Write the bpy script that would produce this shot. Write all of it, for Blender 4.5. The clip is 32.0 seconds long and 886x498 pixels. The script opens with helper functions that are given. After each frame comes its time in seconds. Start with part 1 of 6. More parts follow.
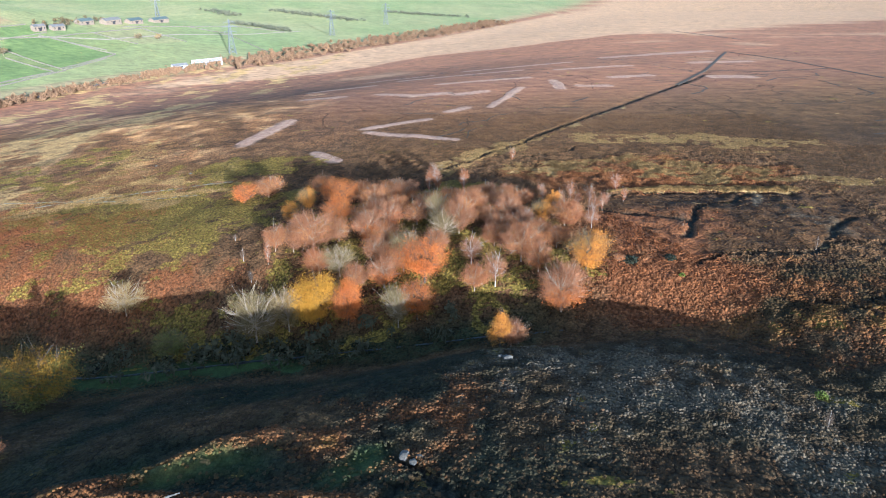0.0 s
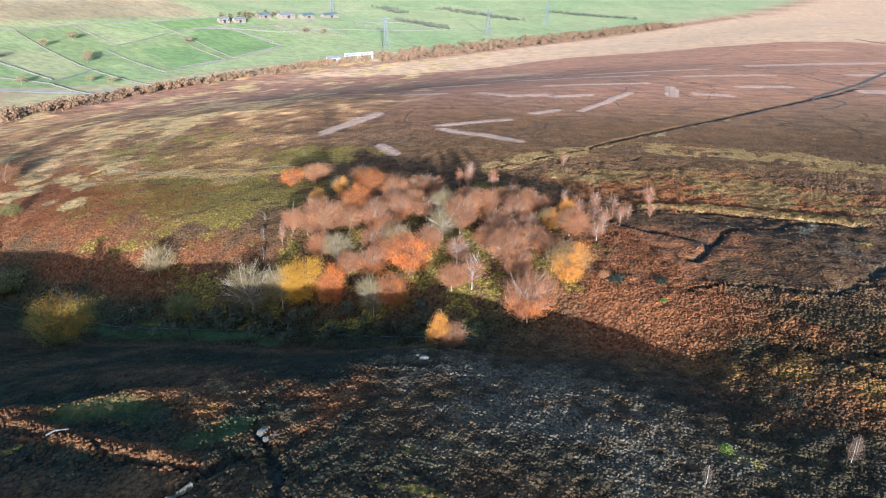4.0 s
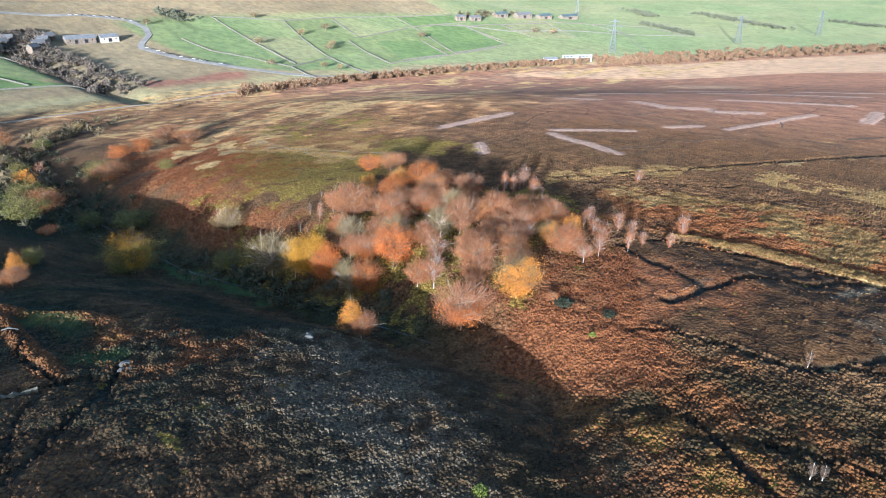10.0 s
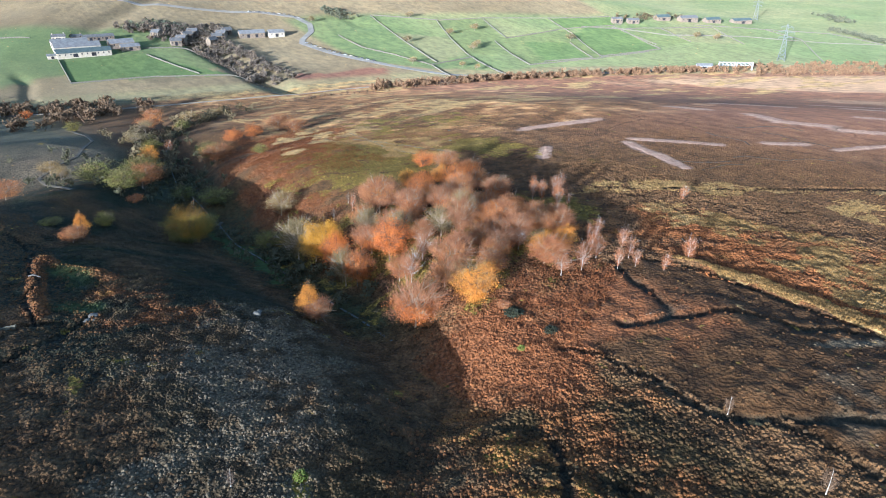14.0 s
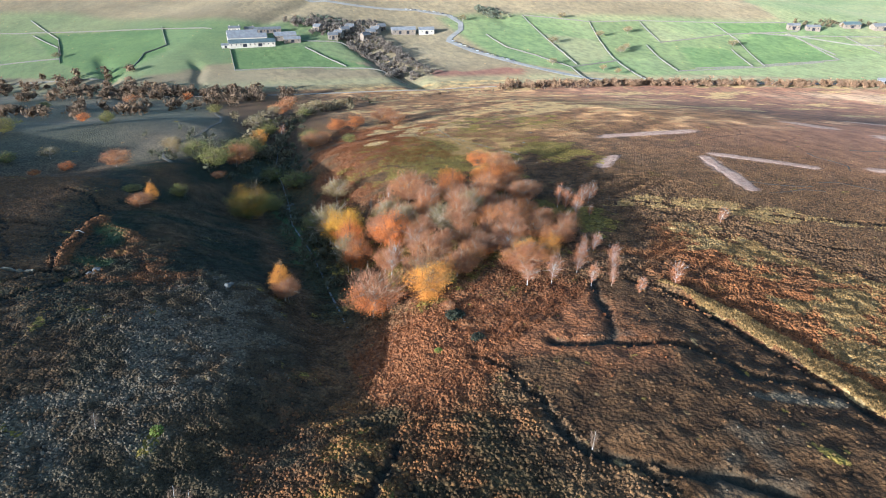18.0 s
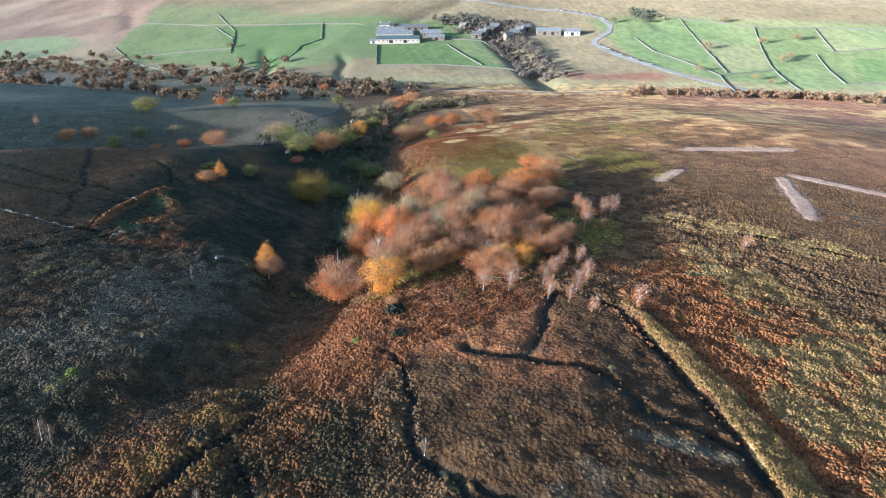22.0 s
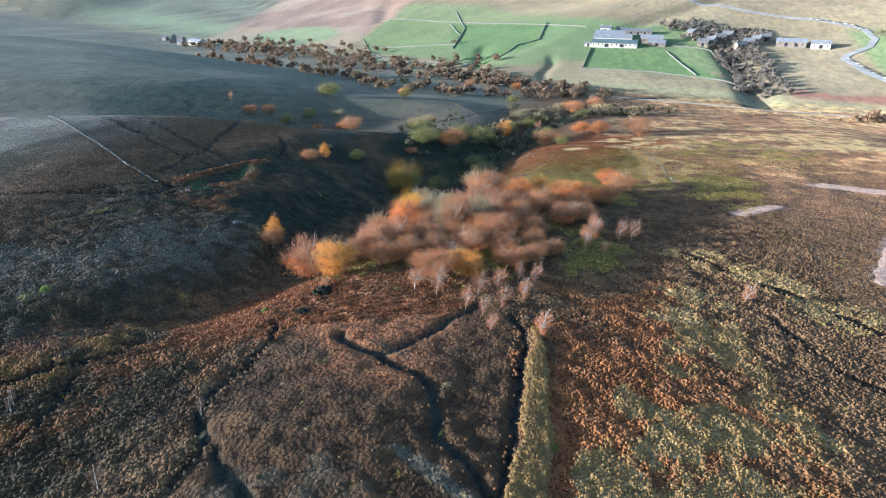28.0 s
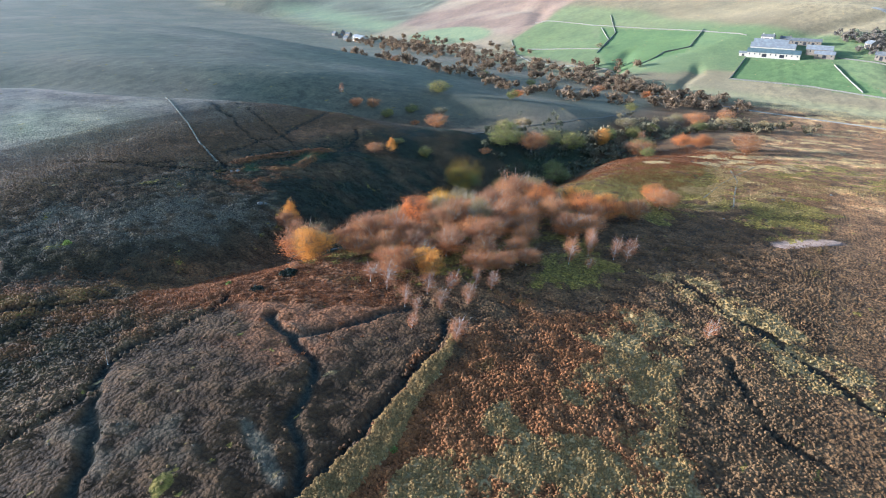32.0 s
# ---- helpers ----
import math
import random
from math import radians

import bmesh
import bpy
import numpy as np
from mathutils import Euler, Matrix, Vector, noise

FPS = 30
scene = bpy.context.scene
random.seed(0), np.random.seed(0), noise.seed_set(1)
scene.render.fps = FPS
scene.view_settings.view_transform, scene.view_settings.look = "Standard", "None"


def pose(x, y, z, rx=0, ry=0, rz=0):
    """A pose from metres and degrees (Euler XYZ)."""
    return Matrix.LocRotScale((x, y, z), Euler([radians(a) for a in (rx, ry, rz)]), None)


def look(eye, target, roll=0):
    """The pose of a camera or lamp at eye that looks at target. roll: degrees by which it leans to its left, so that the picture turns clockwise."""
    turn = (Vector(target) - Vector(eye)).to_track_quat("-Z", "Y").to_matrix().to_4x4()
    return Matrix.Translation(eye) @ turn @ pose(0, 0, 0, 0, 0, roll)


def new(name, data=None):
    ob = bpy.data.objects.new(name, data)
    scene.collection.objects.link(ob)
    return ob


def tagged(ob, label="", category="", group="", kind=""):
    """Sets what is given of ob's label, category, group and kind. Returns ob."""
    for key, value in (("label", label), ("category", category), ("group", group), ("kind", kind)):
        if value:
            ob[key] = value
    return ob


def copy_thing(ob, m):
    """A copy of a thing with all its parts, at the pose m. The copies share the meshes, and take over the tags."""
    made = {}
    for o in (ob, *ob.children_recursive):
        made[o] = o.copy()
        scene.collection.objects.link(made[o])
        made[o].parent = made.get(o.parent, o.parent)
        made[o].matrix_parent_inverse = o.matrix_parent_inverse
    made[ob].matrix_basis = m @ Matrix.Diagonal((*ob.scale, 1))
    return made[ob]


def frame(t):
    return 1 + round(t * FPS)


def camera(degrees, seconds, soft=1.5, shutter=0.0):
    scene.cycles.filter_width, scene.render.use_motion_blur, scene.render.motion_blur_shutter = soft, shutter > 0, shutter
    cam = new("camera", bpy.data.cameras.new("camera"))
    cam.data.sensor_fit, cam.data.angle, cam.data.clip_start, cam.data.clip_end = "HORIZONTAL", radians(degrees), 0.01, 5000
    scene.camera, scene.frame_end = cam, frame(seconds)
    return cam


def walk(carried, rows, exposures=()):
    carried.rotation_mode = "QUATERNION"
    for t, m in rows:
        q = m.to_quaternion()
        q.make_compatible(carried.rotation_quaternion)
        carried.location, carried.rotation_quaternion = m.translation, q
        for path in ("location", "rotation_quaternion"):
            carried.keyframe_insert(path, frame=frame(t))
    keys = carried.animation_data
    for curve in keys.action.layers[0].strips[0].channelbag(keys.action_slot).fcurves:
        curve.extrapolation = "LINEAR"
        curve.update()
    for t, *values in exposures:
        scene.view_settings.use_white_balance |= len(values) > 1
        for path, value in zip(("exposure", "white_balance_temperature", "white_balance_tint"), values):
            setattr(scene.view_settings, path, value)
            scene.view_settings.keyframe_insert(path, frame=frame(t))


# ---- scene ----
cam = camera(68.7, 32.0, 1.0)
METRES, EYE, TILT, LEAN, TURN = 350.0, 60.0, -24.0, 0.0, 0.0
ROWS = [
    (0.0, 0.0, 0.0, 0.0, 0.0, 0.0, -0.0),
    (0.5, 0.0157, 0.0002, 0.0, 1.72, -0.02, -0.76),
    (1.0, 0.0315, 0.0009, 0.0001, 3.44, -0.03, -1.5),
    (1.5, 0.047, 0.0019, 0.0005, 5.14, -0.11, -2.29),
    (2.0, 0.0628, 0.0034, 0.0008, 6.86, -0.19, -3.04),
    (2.5, 0.0782, 0.0054, 0.0016, 8.56, -0.31, -3.8),
    (3.0, 0.0936, 0.008, 0.0024, 10.26, -0.42, -4.56),
    (3.5, 0.1088, 0.011, 0.0036, 11.99, -0.57, -5.31),
    (5.5, 0.169, 0.0276, 0.0102, 18.98, -1.31, -8.34),
    (6.0, 0.1836, 0.0327, 0.0123, 20.74, -1.56, -9.09),
    (6.5, 0.1981, 0.0383, 0.0146, 22.52, -1.82, -9.82),
    (7.0, 0.2126, 0.0443, 0.0169, 24.33, -2.08, -10.54),
    (7.5, 0.2265, 0.0509, 0.0198, 26.09, -2.42, -11.24),
    (8.0, 0.24, 0.0576, 0.0227, 27.84, -2.79, -11.93),
    (8.5, 0.2537, 0.065, 0.0258, 29.65, -3.17, -12.6),
    (9.0, 0.2671, 0.0726, 0.029, 31.46, -3.56, -13.23),
    (9.5, 0.2801, 0.0805, 0.0324, 33.28, -4.01, -13.87),
    (10.0, 0.2926, 0.0892, 0.0361, 35.06, -4.46, -14.48),
    (10.5, 0.3051, 0.0979, 0.0399, 36.94, -4.94, -15.05),
    (11.0, 0.3173, 0.1071, 0.0437, 38.78, -5.42, -15.63),
    (11.5, 0.329, 0.1167, 0.0479, 40.64, -5.95, -16.15),
    (12.0, 0.3404, 0.1265, 0.0522, 42.5, -6.45, -16.64),
    (12.5, 0.3514, 0.1368, 0.0566, 44.39, -6.97, -17.17),
    (13.0, 0.362, 0.1472, 0.0611, 46.27, -7.53, -17.72),
    (13.5, 0.3723, 0.158, 0.0658, 48.17, -8.09, -18.23),
    (14.0, 0.3821, 0.1692, 0.0705, 50.08, -8.68, -18.71),
    (14.5, 0.3916, 0.1806, 0.0755, 52.02, -9.27, -19.22),
    (16.5, 0.4251, 0.2289, 0.0961, 59.78, -11.99, -21.02),
    (17.0, 0.4325, 0.2415, 0.1017, 61.77, -12.69, -21.41),
    (17.5, 0.4395, 0.2544, 0.1073, 63.77, -13.43, -21.79),
    (18.0, 0.4459, 0.2674, 0.113, 65.77, -14.16, -22.1),
    (18.5, 0.452, 0.2806, 0.1188, 67.78, -14.92, -22.44),
    (19.0, 0.4575, 0.294, 0.1246, 69.77, -15.68, -22.73),
    (19.5, 0.4626, 0.3075, 0.1306, 71.73, -16.45, -22.99),
    (20.0, 0.4671, 0.3211, 0.1366, 73.7, -17.2, -23.23),
    (20.5, 0.4712, 0.3349, 0.1427, 75.71, -18.02, -23.44),
    (21.0, 0.4747, 0.3488, 0.1489, 77.72, -18.82, -23.6),
    (21.5, 0.4779, 0.3627, 0.155, 79.75, -19.63, -23.76),
    (22.0, 0.4806, 0.3768, 0.1613, 81.79, -20.44, -23.88),
    (22.5, 0.4826, 0.391, 0.1677, 83.82, -21.25, -23.99),
    (23.0, 0.4842, 0.4052, 0.174, 85.87, -22.06, -24.07),
    (23.5, 0.4852, 0.4194, 0.1804, 87.92, -22.91, -24.14),
    (24.0, 0.4857, 0.4327, 0.1863, 89.83, -23.68, -24.17),
    (24.5, 0.4859, 0.4469, 0.1927, 91.87, -24.52, -24.18),
    (25.0, 0.4855, 0.461, 0.1991, 93.92, -25.35, -24.18),
    (25.5, 0.4846, 0.4753, 0.2055, 95.99, -26.19, -24.15),
    (27.5, 0.476, 0.5317, 0.231, 104.26, -29.53, -23.72),
    (28.0, 0.4725, 0.5456, 0.2372, 106.26, -30.31, -23.53),
    (28.5, 0.4687, 0.5594, 0.2434, 108.25, -31.07, -23.33),
    (29.0, 0.4643, 0.5732, 0.2496, 110.23, -31.81, -23.13),
    (29.5, 0.4594, 0.5869, 0.2556, 112.22, -32.55, -22.88),
    (30.0, 0.454, 0.6002, 0.2616, 114.21, -33.31, -22.64),
    (30.5, 0.4482, 0.6134, 0.2676, 116.18, -34.07, -22.37),
    (31.0, 0.4419, 0.6264, 0.2736, 118.16, -34.82, -22.05),
    (31.5, 0.4351, 0.6392, 0.2794, 120.15, -35.55, -21.7),
    (32.0, 0.4278, 0.6519, 0.2851, 122.11, -36.27, -21.35),
]
walk(cam, [(t, pose(0, 0, EYE, TILT, LEAN, TURN) @ pose(METRES * x, METRES * y, METRES * z, 90 + pitch, roll, yaw)) for t, x, y, z, yaw, pitch, roll in ROWS], exposures=[(0, 1.76, 4600, 9), (12, 1.73, 4600, 9), (20, 1.92, 4620, 7), (32, 2.36, 4560, 7)])

# ---- light ----
world = bpy.data.worlds.new("world")
scene.world = world
world.use_nodes = True
wn = world.node_tree
sky = wn.nodes.new("ShaderNodeTexSky")
sky.sky_type = "NISHITA"
sky.sun_disc = False
SUN_AZ, SUN_EL = radians(157.5), radians(8.6)   # azimuth clockwise from +y
sky.sun_elevation, sky.sun_rotation = SUN_EL, SUN_AZ
sky.air_density, sky.dust_density = 1.0, 1.5
wn.links.new(sky.outputs["Color"], wn.nodes["Background"].inputs["Color"])
wn.nodes["Background"].inputs["Strength"].default_value = 0.142
sun_data = bpy.data.lights.new("sun", "SUN")
sun_data.energy, sun_data.angle, sun_data.color = 5.0, radians(0.6), (1.0, 0.88, 0.73)
sun = new("sun", sun_data)
sun_way = Vector((math.sin(SUN_AZ) * math.cos(SUN_EL), math.cos(SUN_AZ) * math.cos(SUN_EL), math.sin(SUN_EL)))
sun.matrix_world = look(sun_way * 400, (0, 0, 0))

# ---- terrain height ----
AXIS = [(-1500, -1300, -105), (-1060, -620, -93), (-776, -204, -72), (-560, 47, -57), (-500, 330, -56), (-445, 500, -54),
        (-312, 820, -62), (-60, 1330, -76), (400, 2300, -88), (900, 3600, -92)]          # main valley floor
CLOUGH = [(72, 126, 0.6), (58, 127.5, 4.2), (44, 129, 7.2), (28, 130, 10.5), (-40, 136, 19.5), (-90, 137, 23), (-125, 142, 22),
          (-190, 146, 15), (-280, 165, 7), (-420, 195, 2)]                              # stream clough, with its depth
SIDE = [(40, -330, 6), (-40, -190, 9), (-110, -60, 13), (-170, 15, 16), (-222, 85, 9), (-250, 125, 3), (-290, 165, 1)]

HEAD = [(92, 76, 0.2), (78, 98, 0.9), (70, 109, 2.8), (62, 118, 3.0), (54, 125, 1.2)]        # where the clough begins on the moor
BROW = [(-40, -80, 0.5), (-60, -40, 2.0), (-76, -12, 3.8), (-98, 13, 5.2), (-120, 33, 4.6), (-142, 52, 2.0)]      # brow of the near hill over the side valley
GULLIES = [([(-720, 30), (-640, 40), (-560, 50), (-520, 60)], 3.5, 9), ([(-700, 325), (-620, 335), (-520, 340), (-460, 338)], 7, 14), ([(-640, 128), (-616, 134), (-582, 126), (-504, 132)], 2.6, 6),
           ([(-760, 205), (-900, 330), (-1000, 420)], 4, 14), ([(-702, 102), (-691, 79), (-669, 66), (-618, 44)], 1.6, 6), ([(-745, 560), (-700, 560)], 3, 14), ([(-1170, -330), (-1100, -240), (-1010, -215)], 5, 16)]


BANKS = [[(-61, 74.5, 1.2), (-51, 76.5, 1.7), (-45, 78, 1.6), (-37, 83, 1.4), (-29, 86, 0.5)], [(-55, 73.2, 1.2), (-45, 72, 1.7), (-35, 70.5, 1.6), (-24, 69.3, 1.3), (-13, 68.5, 0.5)]]      # heathery banks of two old ditches


def near(pts, x, y, blend=0.0):
    """Distance to a polyline, the value along it, and the side (positive to its left); blend evens out the value between stretches."""
    best = np.full(x.shape, 1e9)
    val, side = np.zeros(x.shape), np.zeros(x.shape)
    total, weight = np.zeros(x.shape), np.zeros(x.shape)
    for (ax, ay, az), (bx, by, bz) in zip(pts, pts[1:]):
        dx, dy = bx - ax, by - ay
        s = np.clip(((x - ax) * dx + (y - ay) * dy) / (dx * dx + dy * dy), 0, 1)
        px, py = ax + s * dx, ay + s * dy
        d = np.hypot(x - px, y - py)
        m = d < best
        best = np.where(m, d, best)
        val = np.where(m, az + s * (bz - az), val)
        side = np.where(m, dx * (y - py) - dy * (x - px), side)
        if blend:
            w = (d + 30.0) ** -blend
            total, weight = total + w * (az + s * (bz - az)), weight + w
    return best, (total / weight if blend else val), side


def ramp(v, a, b, p=0.0, q=1.0):
    return p + (q - p) * np.clip((v - a) / (b - a), 0, 1)


def soft(t):
    t = np.clip(t, 0, 1)
    return t * t * (3 - 2 * t)


def wave(x, y, size, seed):
    """Cheap smooth value noise, -1 to 1."""
    rng = np.random.RandomState(seed)
    tab = rng.uniform(-1, 1, (256, 256))
    u, v = x / size + seed * 7.3, y / size + seed * 3.1
    i, j = np.floor(u).astype(int), np.floor(v).astype(int)
    f, g = soft(u - i), soft(v - j)
    a, b, c, d = tab[i % 256, j % 256], tab[(i + 1) % 256, j % 256], tab[i % 256, (j + 1) % 256], tab[(i + 1) % 256, (j + 1) % 256]
    return (a * (1 - f) + b * f) * (1 - g) + (c * (1 - f) + d * f) * g


def land(x, y):
    """Height of the bare land, without hummocks."""
    x, y = np.asarray(x, float), np.asarray(y, float)
    d, az, side = near(AXIS, x, y, 7.0)
    n = np.maximum(0, y - 180)
    top = -8 - 0.024 * n - 0.000008 * n * n + 0.035 * np.clip(60 - y, 0, 130)
    away = -0.95 * x - 0.25 * (y - 170)                      # the moor falls away south-west beyond its crest
    top = np.maximum(top - np.clip((away - 480) * 0.2, 0, 95), az + 4)
    w = ramp(y, 220, 340, 575, 440) + 150 * soft((y - 330) / 330) - ramp(y, 30, -60, 0, 70) + ramp(y, 700, 1100, 0, -150)
    east = az + (np.maximum(top, -130) - az) * soft(d / w)
    k, q = ramp(y, 120, 420, 0.15, 0.06) + ramp(y, 120, -60, 0, 0.06), ramp(y, 120, 420, 0.0002, 0.0003)
    f = ramp(y, 950, 1400, 1, 0.25) * ramp(y, -700, -300, 0.75, 1)
    d2 = np.maximum(0, d - 15)
    m = np.minimum(d2, 360)
    west = az + f * (k * m + q * m * m) + (0.14 * f + 0.02) * np.maximum(0, d2 - 360)
    z = np.where(side < 0, east, west)
    c, dep, s = near(CLOUGH, x, y)
    z = z - dep / (1 + (c / ((12 + 1.25 * dep) * 0.6)) ** 2.6)
    c, dep, s = near(HEAD, x, y)
    z = z - dep * np.exp(-(c / 9.5) ** 2)
    c, up, s = near(BROW, x, y)
    z = z + up * np.exp(-(c / 19) ** 2)
    c, dep, s = near(SIDE, x, y)
    z = z - dep * np.exp(-(c / 46) ** 2)
    for pts, deep, wide in GULLIES:
        c = near([(a, b, 0) for a, b in pts], x, y)[0]
        z = z - deep * np.exp(-(c / wide) ** 2)
    z = z + 6 * np.exp(-((x + 275) ** 2 + (y - 78) ** 2) / 55 ** 2) - 5 * np.exp(-((x + 208) ** 2 + (y - 176) ** 2) / 34 ** 2)
    z = z + 4 * np.exp(-((x + 320) ** 2 + (y + 190) ** 2) / 125 ** 2)
    # the hill before the clough leans away from the sun, and drops into shade at its north-west shoulder
    z = z + 0.045 * np.clip(95 - y, -29, 29) * ramp(y, 136, 124) * ramp(y, -20, 40) * ramp(x, 125, 85) * ramp(x, -160, -110)
    s = -0.363 * (x + 69) + 0.932 * (y - 77)
    z = z - 4.2 * soft(s / 24) * soft((126 - y) / 18) * ramp(x, -140, -100) * ramp(x, 14, -16)
    z = z + 2.3 * np.exp(-((x - 11) ** 2 + (y - 113) ** 2) / 15 ** 2)
    z = z - 3.0 * np.exp(-((x + 44) / 36) ** 2 - ((y - 72) / 24) ** 2) - 1.8 * np.exp(-((x + 60) / 22) ** 2 - ((y - 42) / 18) ** 2)
    z = z + 2.2 * np.exp(-((x - 94) / 20) ** 2 - ((y - 117) / 15) ** 2) + 1.3 * np.exp(-((x - 95) / 22) ** 2 - ((y - 156) / 20) ** 2)
    z = z + 2.2 * np.exp(-((x + 25) / 70) ** 2 - ((y + 25) / 55) ** 2) + 2.0 * np.exp(-((x - 45) / 26) ** 2 - ((y - 47) / 15) ** 2)
    z = z + 5.0 * np.exp(-((x + 30) / 45) ** 2 - ((y + 100) / 34) ** 2)
    z = z - 3.2 * np.exp(-((x + 77) / 13) ** 2 - ((y - 77) / 11) ** 2)
    z = z + 1.0 * np.exp(-((x - 82) / 20) ** 2 - ((y - 176) / 14) ** 2) + 0.9 * np.exp(-((x + 24) / 30) ** 2 - ((y - 36) / 20) ** 2)
    for pts in BANKS:
        c, up, s = near(pts, x, y)
        z = z + up * np.exp(-(c / 2.4) ** 2)
    return z


def ground_z(x, y):
    z = land(x, y)
    x, y = np.asarray(x, float), np.asarray(y, float)
    a = ramp(x, -330, -260) * ramp(y, 660, 560) * ramp(y, -40, 0)
    calm = 1 - 0.85 * soft((y - 262) / 60)                 # the plateau lies smooth
    return z + a * calm * (0.5 * wave(x, y, 31, 3) + 0.3 * wave(x, y, 11, 4))


def gz(x, y):
    return float(ground_z(np.array([x]), np.array([y]))[0])


# ---- materials ----
def material(name, rough=0.9, spec=0.2):
    m = bpy.data.materials.new(name)
    m.use_nodes = True
    b = m.node_tree.nodes["Principled BSDF"]
    b.inputs["Roughness"].default_value = rough
    b.inputs["Specular IOR Level"].default_value = spec
    b.inputs["Diffuse Roughness"].default_value = 0.7 if rough >= 0.9 else 0.4
    return m, m.node_tree.nodes, m.node_tree.links, b


def noise_node(n, l, scale, detail=4.0, coords=None):
    t = n.new("ShaderNodeTexNoise")
    t.inputs["Scale"].default_value, t.inputs["Detail"].default_value = scale, detail
    if coords:
        l.new(coords, t.inputs["Vector"])
    return t.outputs["Fac"]


def ramp_node(n, l, fac, stops):
    r = n.new("ShaderNodeValToRGB")
    e = r.color_ramp.elements
    while len(e) < len(stops):
        e.new(0.5)
    for el, (p, c) in zip(e, stops):
        el.position, el.color = p, (*c, 1)
    l.new(fac, r.inputs["Fac"])
    return r.outputs["Color"]


def mix_node(n, l, kind, fac, a, b):
    x = n.new("ShaderNodeMix")
    x.data_type, x.blend_type = "RGBA", kind
    if isinstance(fac, float):
        x.inputs[0].default_value = fac
    else:
        l.new(fac, x.inputs[0])
    for s, v in ((x.inputs[6], a), (x.inputs[7], b)):
        if isinstance(v, tuple):
            s.default_value = (*v, 1)
        else:
            l.new(v, s)
    return x.outputs[2]


def bump_node(n, l, b, fac, strength, distance):
    u = n.new("ShaderNodeBump")
    u.inputs["Strength"].default_value, u.inputs["Distance"].default_value = strength, distance
    l.new(fac, u.inputs["Height"])
    l.new(u.outputs["Normal"], b.inputs["Normal"])


def plain(name, dark, light, scale=3.0, rough=0.9, bump=0.0, island=False, thing=False, through_light=0.0, metal=0.0, spread=0.5):
    """Two-tone procedural surface; island and thing vary it from piece to piece, by spread either way."""
    m, n, l, b = material(name, rough)
    b.inputs["Metallic"].default_value = metal
    co = n.new("ShaderNodeTexCoord").outputs["Object"]
    f = noise_node(n, l, scale, 5, co)
    c = ramp_node(n, l, f, [(0.3, dark), (0.7, light)])
    if island and thing:
        w = ramp_node(n, l, n.new("ShaderNodeObjectInfo").outputs["Random"], [(0, (0.76, 0.77, 0.80)), (0.5, (1, 1, 1)), (1, (1.18, 1.06, 0.92))])
        c = mix_node(n, l, "MULTIPLY", 1.0, c, w)
    if island or thing:
        src = n.new("ShaderNodeNewGeometry").outputs["Random Per Island"] if island else n.new("ShaderNodeObjectInfo").outputs["Random"]
        v = ramp_node(n, l, src, [(0, (1 - spread, 1 - 1.04 * spread, 1 - 1.06 * spread)), (0.5, (1, 1, 1)), (1, (1 + spread, 1 + 0.9 * spread, 1 + 0.76 * spread))])
        c = mix_node(n, l, "MULTIPLY", 1.0, c, v)
    l.new(c, b.inputs["Base Color"])
    if bump:
        bump_node(n, l, b, f, 0.6, bump)
    if through_light:
        out = n["Material Output"]
        tr = n.new("ShaderNodeBsdfTranslucent")
        l.new(c, tr.inputs["Color"])
        ms = n.new("ShaderNodeMixShader")
        ms.inputs[0].default_value = through_light
        l.new(b.outputs[0], ms.inputs[1])
        l.new(tr.outputs[0], ms.inputs[2])
        l.new(ms.outputs[0], out.inputs["Surface"])
    return m


def foliage(name, dark, light, glow=0.25, spread=0.42):
    return plain(name, dark, light, 0.35, 0.8, island=True, thing=True, through_light=glow, spread=spread)


def tuft_material(name, glow=0.0):
    """Low plants: the tone of the spot they grow on, varied from tuft to tuft and along each tuft."""
    m, n, l, b = material(name, 0.9, 0.1)
    at = n.new("ShaderNodeVertexColor")
    at.layer_name = "cover"
    co = n.new("ShaderNodeTexCoord").outputs["Object"]
    v = ramp_node(n, l, n.new("ShaderNodeNewGeometry").outputs["Random Per Island"], [(0, (0.80, 0.81, 0.82)), (0.5, (1, 1, 1)), (1, (1.20, 1.15, 1.06))])
    c = mix_node(n, l, "MULTIPLY", 1.0, at.outputs["Color"], v)
    f = noise_node(n, l, 5.0, 4, co)
    c = mix_node(n, l, "MULTIPLY", 1.0, c, ramp_node(n, l, f, [(0.3, (0.62, 0.62, 0.63)), (0.7, (1.32, 1.30, 1.26))]))
    l.new(c, b.inputs["Base Color"])
    bump_node(n, l, b, f, 0.9, 0.22)
    if glow:
        tr = n.new("ShaderNodeBsdfTranslucent")
        l.new(c, tr.inputs["Color"])
        ms = n.new("ShaderNodeMixShader")
        ms.inputs[0].default_value = glow
        l.new(b.outputs[0], ms.inputs[1])
        l.new(tr.outputs[0], ms.inputs[2])
        l.new(ms.outputs[0], n["Material Output"].inputs["Surface"])
    return m


